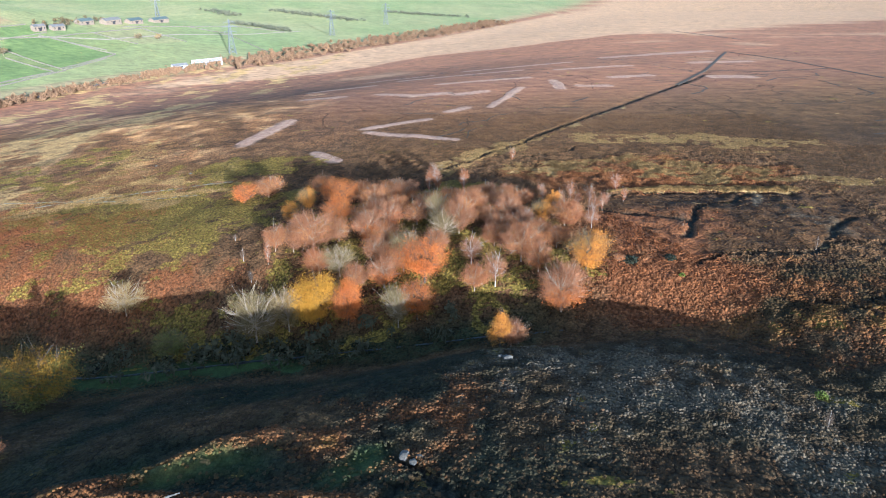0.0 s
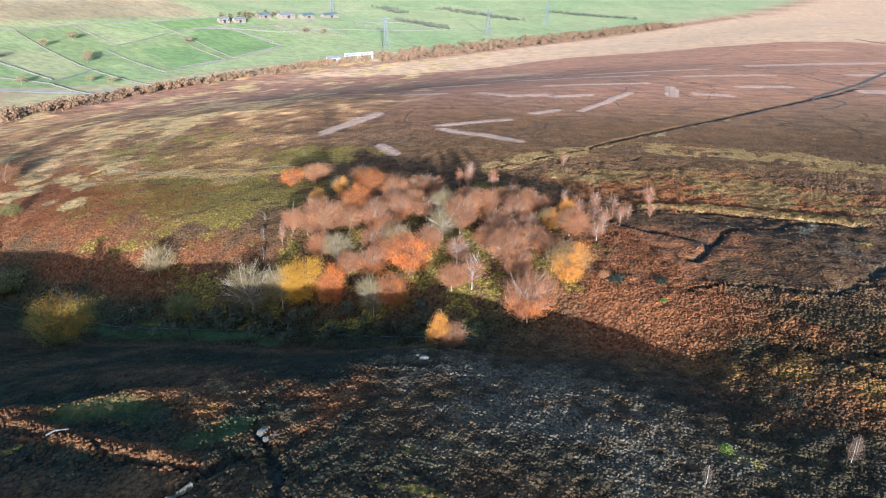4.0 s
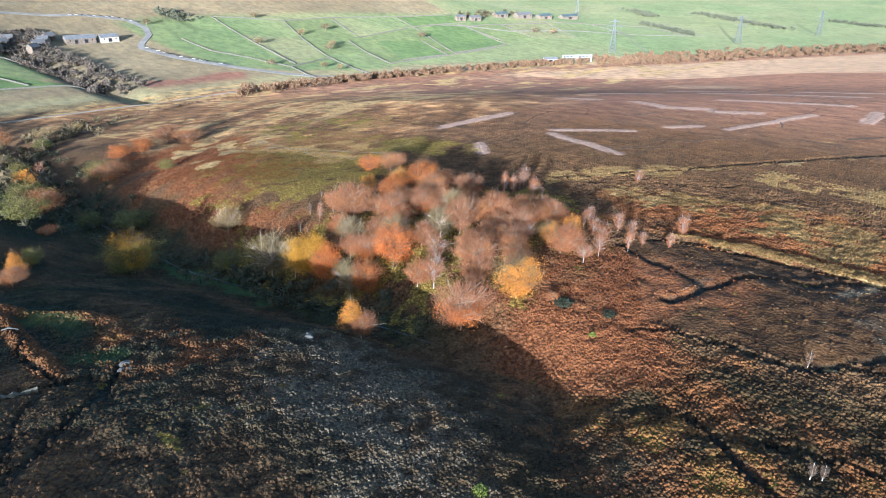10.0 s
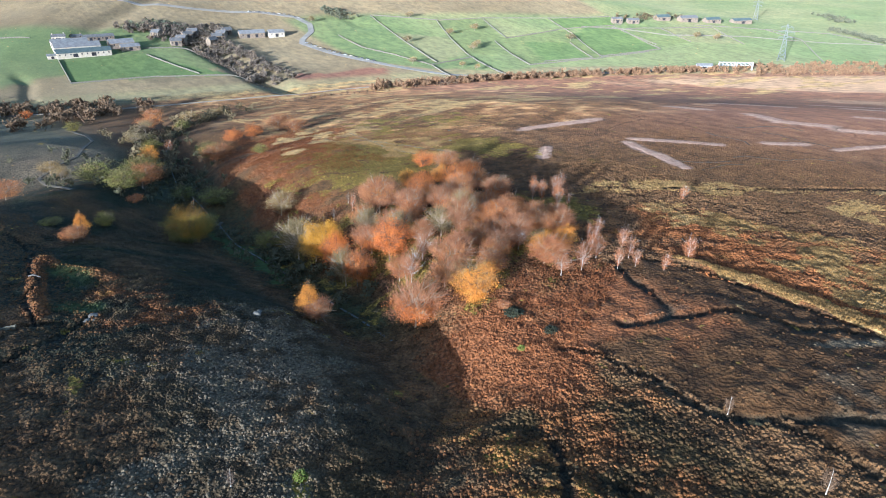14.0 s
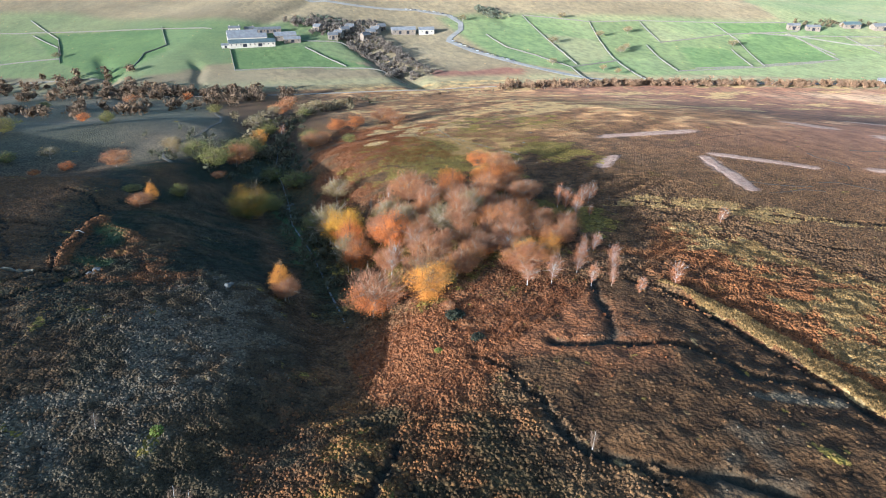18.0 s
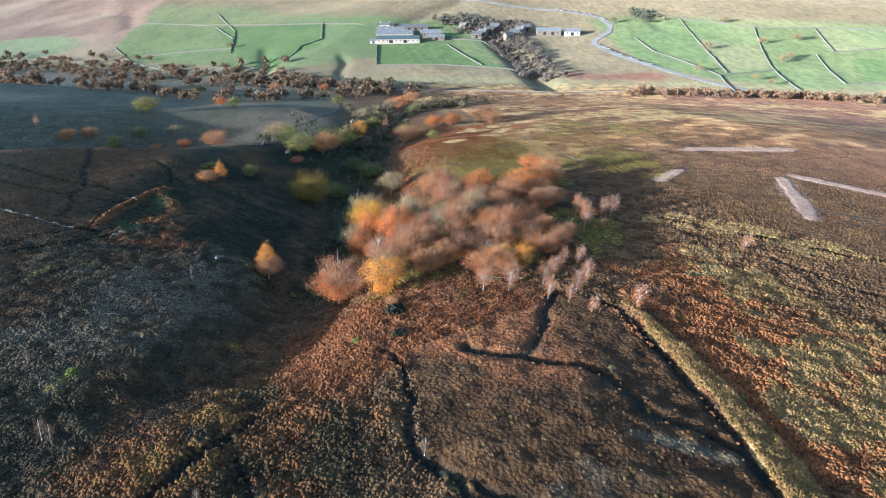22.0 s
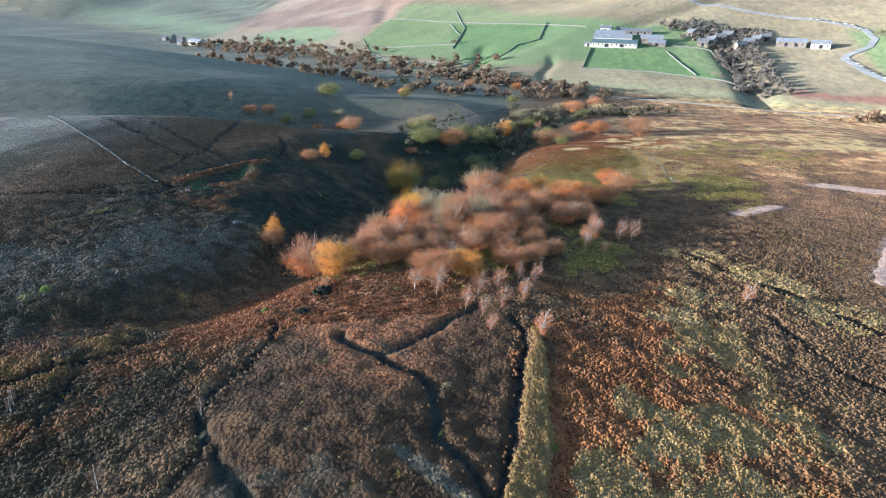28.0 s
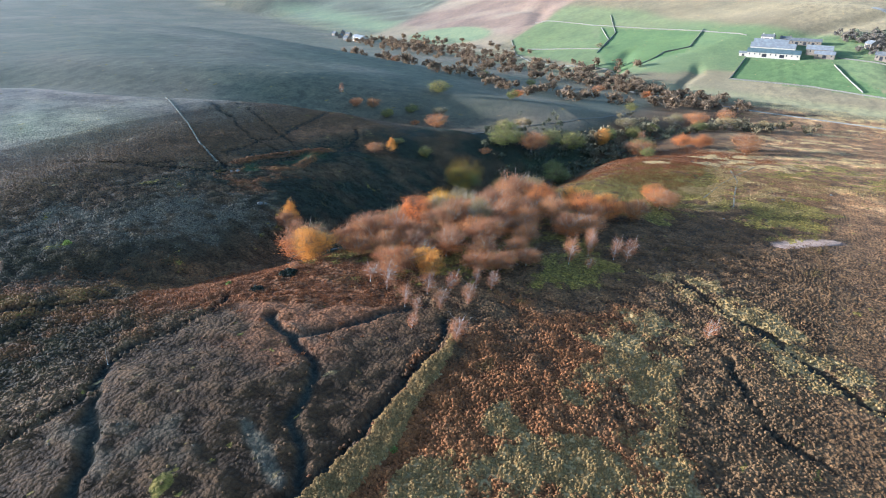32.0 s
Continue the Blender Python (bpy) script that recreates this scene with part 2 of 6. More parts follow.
TUFT = tuft_material("heather_tufts")
BLADE = tuft_material("grass_and_fern_blades", 0.2)
BARK_PALE = plain("pale_bark", (0.185, 0.140, 0.098), (0.345, 0.275, 0.198), 1.6, bump=0.02)
BARK_DARK = plain("dark_bark", (0.05, 0.04, 0.028), (0.11, 0.088, 0.062), 1.6, bump=0.02)
BARK_BIRCH = plain("birch_bark", (0.21, 0.185, 0.155), (0.40, 0.36, 0.31), 2.5, bump=0.01)
TWIG_PINK = foliage("pink_twigs", (0.165, 0.076, 0.036), (0.290, 0.138, 0.066), 0.22)
TWIG_GREY = foliage("grey_twigs", (0.150, 0.110, 0.048), (0.27, 0.200, 0.090), 0.15)
TWIG_BIRCH = foliage("birch_twigs", (0.17, 0.072, 0.032), (0.31, 0.135, 0.060), 0.22)
LEAF_ORANGE = foliage("orange_leaves", (0.33, 0.098, 0.020), (0.56, 0.20, 0.040))
LEAF_GOLD = foliage("gold_leaves", (0.36, 0.145, 0.018), (0.56, 0.265, 0.04))
LEAF_YELLOW = foliage("yellow_leaves", (0.33, 0.165, 0.012), (0.53, 0.280, 0.026))
LEAF_OLIVE = foliage("olive_leaves", (0.085, 0.085, 0.020), (0.21, 0.19, 0.044))
LEAF_RUST = foliage("rust_leaves", (0.31, 0.118, 0.032), (0.51, 0.222, 0.062))
STONE = plain("gritstone", (0.075, 0.066, 0.050), (0.155, 0.138, 0.108), 1.2, bump=0.05, island=True)

# ---- ground cover ----
def span(pts, x, y):
    """Distance to a polyline."""
    return near([(a, b, 0) for a, b in pts], x, y)[0]


def blot(x, y, cx, cy, rx, ry, turn=0.0):
    """1 in the middle of a soft ellipse, 0 outside."""
    c, s = math.cos(radians(turn)), math.sin(radians(turn))
    u, v = ((x - cx) * c + (y - cy) * s) / rx, (-(x - cx) * s + (y - cy) * c) / ry
    return np.clip(1.6 * (1 - np.hypot(u, v)), 0, 1)


BURNS = [((-89, 285), (-76, 322), 5.0), ((-36, 298), (-7, 318), 3.2), ((-34, 291), (5, 275), 3.2), ((-83, 393), (-63, 396), 6),
         ((-39, 399), (-18, 389), 4.5), ((-18, 389), (2, 398), 5), ((-2, 444), (60, 469), 4.5), ((2, 336), (14, 350), 3.2),
         ((9, 393), (26, 405), 4.5), ((26, 351), (38, 384), 2.8), ((38, 384), (50, 421), 3.4), ((75, 453), (75, 416), 4.0),
         ((89, 428), (107, 428), 5), ((195, 472), (218, 472), 8), ((-54, 263), (-42, 249), 2.2)]
BURNS_FAR = [((-30, 500), (60, 530), 5), ((20, 560), (110, 590), 6), ((90, 520), (150, 540), 5), ((120, 470), (150, 480), 5),
             ((-90, 450), (-50, 470), 5), ((-60, 520), (-10, 545), 4), ((150, 620), (260, 660), 8), ((210, 560), (260, 570), 7)]
DITCHES = [[(64, 146.5), (70, 149.5), (80, 150), (88, 149.5), (94, 150), (101, 156), (108, 156), (120, 154)], [(101, 158), (105.5, 164), (112, 170), (120, 176)],
           [(44.5, 185), (58.5, 178), (71, 171.5)], [(65.5, 161), (71, 171.5), (74, 180), (83, 186), (90, 189), (94, 195), (98.5, 199)],
           [(83, 124.5), (91, 119), (98.5, 114.5), (106, 108)], [(92.5, 124), (100, 126.5), (107, 128.5)], [(32, 244.7), (43, 249), (50, 254), (55, 263.4)],
           [(-10, 86), (-8, 80.6), (-3, 75), (4, 66), (10, 58), (13, 50)], [(-14, 56), (-11.6, 62.7), (-8.9, 66), (-6, 71)],
           [(-9.5, 67), (-36, 70.5), (-66, 73), (-86, 70), (-96, 62)], [(-70, -1), (-46, 45.6), (-41, 66.8)], [(-20, 57), (-52, 50), (-94, 38), (-150, 26)],
           [(29, 24), (21, 40), (7, 53), (-8, 63)], [(-53, 61), (-75, 21), (-79, 1)]]
LONG_DITCH = [(1, 230), (12.3, 241.6), (19.6, 252.7), (34, 267.4), (41, 282), (99, 359), (175, 460), (217, 525)]
EDGE_DITCH = [(47, 191.5), (53, 195.2), (61, 196.8), (74, 198), (86, 198.8), (98, 199), (112, 197.5)]
STRAW_STRIP = [(53, 197.6), (61, 199.4), (74, 200.9), (85, 202), (95, 202.4), (114, 201)]
STRAW_BANDS = [[(28, 230), (41, 234.4), (52, 234), (61, 240.5), (70, 241), (76, 244)], [(-1, 222), (1.5, 235), (11, 244), (15.6, 253), (25, 260.6)], [(0, 230), (21, 250), (50, 290), (100, 355)],
               [(53, 285), (80, 285), (114, 276), (150, 268)], [(85, 226), (119, 214), (160, 212)], [(-91, 225), (-64, 222)], [(-91, 225), (-121, 225), (-148, 220)]]
CUT = [(64, 150), (80, 151), (94, 151), (101, 157), (124, 157), (126, 197), (98, 198.5), (75, 197.5), (49, 192.5), (45, 186), (57, 168)]      # stand of young, even heather
SLOPE_BANDS = [[(-301, 236), (-300, 271), (-282, 323), (-235, 361), (-230, 417)], [(-191, 201), (-188, 225), (-160, 247)], [(-134, 226), (-118, 241), (-95, 239)], [(-340, 321), (-327, 358), (-321, 410), (-326, 546)],
               [(-320, 242), (-315, 266), (-289, 281)], [(-266, 218), (-214, 214), (-197, 227), (-164, 213)], [(-218, 247), (-237, 274), (-222, 307), (-169, 317), (-149, 340)],
               [(-240, 290), (-237, 330), (-209, 385)], [(-190, 195), (-206, 220)], [(-176, 190), (-150, 191)], [(-104, 219), (-87, 225)]]      # pale grass along the valley-side slope
LAWN = [(-34, 133), (-54, 135), (-80, 136), (-108, 135)]


def strip_half(x):
    """Half the width of the grassy bank, which widens eastwards."""
    return 1.2 + 0.042 * np.clip(x - 53, 0, 45)


def patch(zone, noise_part, bias):
    return np.clip(zone * 1.4 + noise_part - bias, 0, 1) * np.clip(zone * 4, 0, 1)


def cover(x, y):
    """Weights of the plants and soils that cover the land, 0 to 1."""
    wx, wy = x + 3.0 * wave(x, y, 9, 11) + 1.2 * wave(x, y, 3, 12), y + 3.0 * wave(x, y, 9, 13) + 1.2 * wave(x, y, 3, 14)
    n1, n2, n3 = wave(x, y, 24, 21), wave(x, y, 7, 22), wave(x, y, 2.6, 23)
    c = {}
    far_w = near(AXIS, x, y)
    west = far_w[2] > 0
    burn = np.zeros(x.shape)
    for a, b, w in BURNS + BURNS_FAR:
        burn = np.maximum(burn, np.clip((w - span([a, b], x + 1.2 * n2, y + 1.2 * n2)) / 1.0, 0, 1))
    c["burn"] = burn
    ditch = np.zeros(x.shape)
    for p in DITCHES:
        ditch = np.maximum(ditch, np.clip((1.05 + 0.4 * n2 - span(p, wx * 0.5 + x * 0.5, wy * 0.5 + y * 0.5)) / 0.7, 0, 1))
    ditch = np.maximum(ditch, np.clip((1.5 + 0.5 * n2 - span(LONG_DITCH, x + n2, y + n2)) / 0.9, 0, 1))
    ditch = np.maximum(ditch, np.clip((1.0 + 0.4 * n2 - span(EDGE_DITCH, x, y + 0.5 * n2)) / 0.6, 0, 1))
    c["ditch"] = ditch
    straw = np.clip((strip_half(x) + 0.6 * n2 + 0.4 * n3 - span(STRAW_STRIP, x, y + 0.6 * n2)) / 0.5, 0, 1)
    for p in STRAW_BANDS:
        straw = np.maximum(straw, np.clip((4.2 + 3.5 * n1 + 2.5 * n2 - span(p, wx, wy)) / 2.5, 0, 1) * np.clip(0.75 + 0.8 * n3, 0, 1))
    for p in SLOPE_BANDS:
        straw = np.maximum(straw, np.clip((4.0 + 4.0 * n1 + 2.5 * n2 - span(p, wx, wy)) / 2.0, 0, 1) * np.clip(0.7 + 0.8 * n2, 0, 1))
    zone = np.maximum(np.maximum(blot(wx, wy, 84, 217, 20, 12), blot(wx, wy, 98, 226, 24, 14)), np.maximum(blot(wx, wy, 105, 272, 60, 18, -10), blot(wx, wy, 62, 230, 40, 10, 10)))
    straw = np.maximum(straw, patch(zone, 1.5 * n2 + 0.8 * n1 + 1.1 * n3, 0.58))
    westslope = np.clip((soft((-95 - x) / 110) * soft((y - 195) / 60)) * 1.5, 0, 1) * ~west
    straw = np.maximum(straw, westslope * np.clip(-0.05 + 1.3 * wave(x, y * 0.35, 17, 26) + 0.8 * wave(x, y * 0.5, 9, 25) + 0.4 * n3, 0, 1))
    c["straw"] = straw
    slope = soft((150 + 0.10 * x + 34 - y) / 18) * soft((y - 137) / 12)       # sunny bank above the clough
    bank = np.maximum(slope * ramp(wx, 84, 56), np.maximum(blot(wx, wy, 56, 140, 26, 20) * 1.5, blot(wx, wy, -150, 190, 70, 40)))
    wooded = np.maximum(blot(x, y, -10, 170, 62, 40, -8), blot(x, y, -50, 150, 40, 16))            # grass and moss between the trees
    c["bracken"] = patch(bank * ramp(x, -260, -150) * (y > 126), 0.8 * n2 + 0.4 * n1, 0.15) * (1 - 0.75 * np.clip(1.6 * wooded + 0.5 * n2, 0, 1))
    c["bracken"] = np.maximum(c["bracken"], patch(blot(wx, wy, -190, 205, 50, 40), 0.5 * n2, 0.2))
    c["foot"] = soft((ramp(x, -140, 10, 162, 142) - wy) / 8) * soft((wy - 124) / 6) * ramp(x, 34, 16) * ramp(x, -260, -200)      # dark green grass at the foot of the bank
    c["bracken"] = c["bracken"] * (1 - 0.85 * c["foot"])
    mz = np.maximum(np.maximum(np.maximum(blot(wx, wy, -95, 204, 70, 44) * 1.3, 0.6 * blot(wx, wy, -165, 262, 80, 55)), blot(wx, wy, -78, 248, 26, 18) * 1.6), np.maximum(blot(wx, wy, 8, 206, 26, 12), blot(wx, wy, 10, 152, 40, 9)))
    c["moss"] = np.maximum(patch(mz, 0.9 * n2 + 0.7 * n3 + 0.3 * n1, 0.55), np.clip(1.3 * wooded + 0.7 * n2 + 0.5 * n3 - 0.5, 0, 0.9))
    c["moss"] = np.maximum(c["moss"], 0.6 * patch(blot(wx, wy, 80, 118, 40, 14), 0.9 * n2 + 0.5 * n3, 1.15))
    c["lawn"] = np.maximum(np.clip((3.2 - span(LAWN, wx, wy)) / 1.5, 0, 1), np.maximum(blot(wx, wy, -12, 78, 9, 5, 20), blot(wx, wy, -40, 80, 14, 5)) * 0.8)
    bz = np.maximum(blot(wx, wy, 34, 96, 40, 26), blot(wx, wy, 54, 80, 24, 20))
    c["bleach"] = patch(bz, 0.9 * n2 + 0.8 * n3, 0.85)
    for a, b, w in (((94.7, 184), (100.5, 196), 1.5), ((65, 161.5), (66.5, 167), 0.7), ((66.5, 168), (69.4, 176), 0.9), ((62, 158), (63, 163), 0.8)):
        c["bleach"] = np.maximum(c["bleach"], np.clip((w + 0.5 * n3 - span([a, b], wx * 0.4 + x * 0.6, wy * 0.4 + y * 0.6)) / 0.6, 0, 1))
    c["bleach"] = np.maximum(c["bleach"], np.clip(blot(wx, wy, 106, 172, 9, 14, 20) * 1.2 - 0.75 + 0.8 * n3, 0, 0.5))
    c["cut"] = inside(CUT, wx * 0.3 + x * 0.7, wy * 0.3 + y * 0.7).astype(float)
    rz = np.maximum(blot(wx, wy, 75, 218, 62, 32), np.maximum(np.maximum(0.8 * blot(wx, wy, 62, 143, 26, 16), 0.30 * blot(wx, wy, 88, 120, 48, 26)), blot(wx, wy, -2, 88, 34, 16) * 0.3))
    c["russet"] = patch(rz, 0.7 * n2 + 0.3 * n3, 0.2) * (1 - c["cut"])
    for p in BANKS:
        c["russet"] = np.maximum(c["russet"], np.clip((2.6 + 0.8 * n2 - near(p, x, y)[0]) / 1.2, 0, 0.5))
    edge = np.interp(x, [-400, -240, -150, -60, 0, 100, 200, 320, 900], [600, 660, 700, 760, 790, 830, 880, 915, 1370])
    c["tan"] = soft((y - edge - 8 * n1 + 26 * wave(x, y, 90, 31)) / 14) * ~west * soft((far_w[0] - 50) / 30)
    c["tan"] = np.maximum(c["tan"], np.clip(soft((y - 460) / 200) * (wave(x * 0.5, y, 50, 32) * 1.4 - 0.75 + 0.6 * wave(x * 0.5, y, 24, 33)), 0, 0.8) * ~west)
    c["west"] = west.astype(float)
    c["floor"] = np.clip((34 - far_w[0]) / 14, 0, 1)
    return c


TONES = {"burn": (0.205, 0.138, 0.098), "ditch": (0.024, 0.024, 0.017), "straw": (0.175, 0.106, 0.036), "bracken": (0.165, 0.067, 0.025),
         "moss": (0.118, 0.087, 0.018), "lawn": (0.042, 0.060, 0.019), "bleach": (0.085, 0.066, 0.040), "russet": (0.160, 0.064, 0.020),
         "tan": (0.235, 0.152, 0.086)}


LUSH, MEADOW, PALE = (0.078, 0.104, 0.036), (0.102, 0.116, 0.046), (0.134, 0.130, 0.062)
FIELDS = [([(-563, 862), (-526, 910), (-425, 872), (-437, 757), (-499, 753)], LUSH), ([(-523, 918), (-502, 975), (-428, 948), (-431, 885)], MEADOW),
          ([(-562, 707), (-566, 828), (-542, 820), (-430, 756), (-442, 637), (-556, 681)], MEADOW), ([(-615, 846), (-579, 948), (-542, 930), (-566, 828)], LUSH),
          ([(-653, 578), (-596, 635), (-523, 604), (-504, 542)], PALE), ([(-596, 635), (-678, 672), (-656, 744), (-562, 707), (-496, 656), (-523, 604)], MEADOW)]
FIELDS += [([(-681, 172), (-602, 168), (-594, 241), (-565, 326), (-600, 300), (-675, 260)], LUSH), ([(-885, -208), (-1001, -206), (-910, -83), (-747, -13), (-627, 39), (-781, -154)], MEADOW),
           ([(-891, -60), (-810, 97), (-702, 102), (-618, 44), (-731, -15)], LUSH), ([(-448, 667), (-434, 741), (-508, 778), (-540, 720)], LUSH), ([(-502, 975), (-478, 1080), (-387, 1021), (-428, 948)], PALE)]


def inside(poly, x, y):
    """Whether points lie inside a polygon."""
    hit = np.zeros(x.shape, bool)
    for (ax, ay), (bx, by) in zip(poly, poly[1:] + poly[:1]):
        cross = (ay > y) != (by > y)
        hit ^= cross & (x < (bx - ax) * (y - ay) / ((by - ay) if by != ay else 1e-9) + ax)
    return hit


def clumps(x, y):
    """Cauliflower clumps of heather a stride or two across: 1 on top, 0 in the gaps."""
    close = ramp(y, 330, 255) * ramp(x, -150, -70) * ramp(x, 185, 135) * ramp(y, 10, 55)      # even cover further out
    return 0.5 + close * (soft(0.5 + 0.62 * wave(x, y, 2.3, 79) + 0.42 * wave(x, y, 1.2, 80)) - 0.5)


def ground_tone(x, y, blended=True):
    """Tone of the cover; blended: with the grass and moss, which the ground sheet lays on by itself."""
    c = cover(x, y)
    n1, n2 = wave(x, y, 50, 41)[:, None], wave(x, y, 5, 42)[:, None]
    fineness = (ramp(x, -330, -260) * ramp(y, 660, 500) * ramp(y, -60, 0))[:, None]
    n2 = n2 * fineness * ramp(y, 250, 330)[:, None]
    tone = np.array((0.099, 0.056, 0.024)) * (1 + 0.13 * n1 + 0.2 * n2)
    tone = tone + (np.array((0.122, 0.066, 0.027)) - tone) * (soft((y - 225) / 60) * ramp(x, 150, 90))[:, None]
    tone = tone + (np.array((0.150, 0.075, 0.041)) - tone) * (soft((y - 262 - 0.4 * np.maximum(x, -40)) / 160))[:, None]
    tone = tone + (np.array((0.162, 0.085, 0.034)) - tone) * (soft((-50 - x) / 60) * soft((y - 190) / 40) * soft((470 - y) / 120))[:, None]
    # patchy mask that puts the near hill's shade into the cover tone
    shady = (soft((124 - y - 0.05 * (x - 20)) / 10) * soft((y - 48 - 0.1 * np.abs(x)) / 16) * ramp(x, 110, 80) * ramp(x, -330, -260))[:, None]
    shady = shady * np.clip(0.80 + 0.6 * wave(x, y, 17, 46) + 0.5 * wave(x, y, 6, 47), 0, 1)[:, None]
    # sunlit strip along the shoulder, its warm light painted into the tone
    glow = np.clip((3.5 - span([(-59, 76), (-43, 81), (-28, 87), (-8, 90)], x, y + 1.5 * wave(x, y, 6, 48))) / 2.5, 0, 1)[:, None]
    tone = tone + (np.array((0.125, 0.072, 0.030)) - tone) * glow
    old = (soft((150 - y) / 12) * ramp(x, 58, 74) * ramp(x, 160, 130) * ramp(y, 50, 70))[:, None]      # older stand of heather with bilberry, darkened further for low-sun shadows between clumps
    tone = tone + (np.array((0.046, 0.032, 0.0125)) * (1 + 0.25 * wave(x, y, 8, 50)[:, None]) - tone) * old
    # darkened tone for the hill's shade, browner to the east
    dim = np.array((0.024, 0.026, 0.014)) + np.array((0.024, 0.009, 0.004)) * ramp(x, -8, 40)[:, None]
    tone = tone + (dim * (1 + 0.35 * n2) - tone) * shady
    # heather and grass in a looser mix on the far hill and the moor behind it
    beyond = (soft((40 - y) / 60) * 1.0 + soft((-170 - x) / 60) * soft((150 - y) / 40)).clip(0, 1)[:, None]
    m1, m2 = wave(x, y, 60, 43)[:, None], wave(x, y, 16, 44)[:, None]
    # base tone lifted, more with distance, to stand in for haze
    mixed = (np.array((0.178, 0.134, 0.096)) + np.array((0.040, 0.030, 0.018)) * soft((-110 - y) / 140)[:, None]) * (1 + 0.1 * m2 + 0.3 * wave(x, y, 9, 45)[:, None]) + np.array((0.03, 0.05, 0.012)) * np.clip(m1 + 0.2 * m2, 0, 1) + np.array((0.07, 0.022, 0.004)) * np.clip(-m1 + 0.5 * m2 - 0.1, 0, 1)
    past_brow = (soft(near(BROW, x, y)[0] * np.sign(near(BROW, x, y)[2]) / 30) * soft((60 - y) / 30))[:, None]
    past_brow = np.maximum(past_brow, soft((-135 - x) / 40)[:, None])
    # darker tone past the brow, with the shade of that slope in it
    lee_tone = np.array((0.092, 0.082, 0.050)) * (1 + 0.12 * m2) + np.array((0.045, 0.026, 0.018)) * np.clip(m1 + 0.3, 0, 1)
    mixed = mixed + (lee_tone - mixed) * past_brow
    tone = tone + (mixed - tone) * beyond
    east = 1 - c["west"]
    tone = tone + (np.array((0.060, 0.0325, 0.0132)) * (1 + 0.12 * n1 + 0.15 * wave(x, y, 13, 49)[:, None]) - tone) * c["cut"][:, None]
    foot_green = np.array((0.030, 0.038, 0.016)) * (1 + 0.3 * wave(x, y, 4, 66)[:, None] + 0.2 * n1)
    tone = tone + (foot_green - tone) * c["foot"][:, None] * 0.9
    for key in ("russet", "bleach", "bracken", "moss", "straw", "tan", "lawn", "burn", "ditch"):
        w = (c[key] * east)[:, None]
        if not blended and key in ("straw", "moss"):
            continue
        tone = tone * (1 - w) + np.array(TONES[key]) * (1 + 0.18 * n2) * w
        if key in ("russet", "moss", "straw"):                # shade painted into the gaps between the clumps, less in grass
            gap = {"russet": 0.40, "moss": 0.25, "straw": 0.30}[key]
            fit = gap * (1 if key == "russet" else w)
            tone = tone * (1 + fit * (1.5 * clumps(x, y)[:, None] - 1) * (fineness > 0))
    # broken cover on the slope down to the valley: heather, pale grass and dark hollows in streaks
    lean = (soft((-50 - x) / 40) * soft((y - 185) / 30) * soft((520 - y) / 90) * east)[:, None]
    streak = (wave(x + 0.4 * y, y * 0.6, 13, 63) + 0.8 * wave(x, y, 5.5, 64))[:, None]
    tone = tone * (1 + lean * 0.30 * streak) + lean * np.array((0.16, 0.115, 0.055)) * np.clip(streak - 0.45, 0, 1)
    # pasture of the far side, strip by strip, with rough grazing below and above it
    cell = wave(x, y, 120, 51)[:, None]
    # green lightened northwards in place of haze
    green = (np.array((0.102, 0.115, 0.048)) + np.array((0.022, 0.018, 0.010)) * soft((y - 480) / 200)[:, None]) * (1 + np.array((0.20, 0.08, 0.16)) * cell + 0.06 * n1 + 0.05 * wave(x, y, 16, 55)[:, None])
    rough = np.array((0.140, 0.108, 0.060)) * (1 + 0.18 * wave(x, y, 70, 53)[:, None] + 0.1 * wave(x, y, 18, 54)[:, None])
    d = near(AXIS, x, y)[0] + 10 * wave(x, y, 60, 52)
    low_to = ramp(y, 60, 150, 45, 98) - ramp(y, 480, 520, 0, 66)
    up_from = ramp(y, 330, 480, 250, 290) + ramp(y, 950, 1200, 0, 900)
    gap = soft((y - 332 - 0.1 * (x + 500)) / 8) * soft((480 - y) / 14) * soft((-x - 380) / 20)
    gap = np.maximum(gap, soft((-125 - y + 0.2 * (x + 700)) / 10))
    r = np.clip(np.maximum(np.maximum(soft((d - up_from) / 30), soft((low_to - d) / 8)), gap), 0, 1)[:, None]
    past = green * (1 - r) + rough * r
    for poly, hue in FIELDS:
        m = inside(poly, x, y)[:, None]
        past = np.where(m, np.array(hue) * (1 + 0.06 * n1 + 0.06 * wave(x, y, 16, 55)[:, None]), past)
    # brown moor, bleached grass and one green field towards the bend of the valley, and the wooded slope past it
    hill = soft((-190 - y - 0.12 * (x + 1000)) / 30)
    moor = np.array((0.160, 0.105, 0.072)) * (1 + 0.2 * wave(x, y, 40, 56)[:, None])
    pale = np.clip(soft((d - 430) / 120) + wave(x, y * 0.6, 70, 57) * 0.9 - 0.2, 0, 1)[:, None]
    moor = moor + (np.array((0.27, 0.205, 0.132)) - moor) * pale
    grass_low = soft((130 - d) / 40)[:, None]
    moor = moor + (np.array((0.20, 0.148, 0.088)) - moor) * grass_low
    meadow = np.clip(blot(x, y, -1010, -400, 150, 62, 55) * 4, 0, 1)[:, None]
    moor = moor + (np.array((0.150, 0.160, 0.078)) - moor) * meadow
    woody = np.array((0.10, 0.095, 0.062)) * (1 + 0.4 * wave(x, y, 26, 58)[:, None])
    strip = np.clip(1.5 - np.abs(d - 90) / 40, 0, 1)[:, None]
    woody = woody + (np.array((0.145, 0.155, 0.080)) - woody) * strip
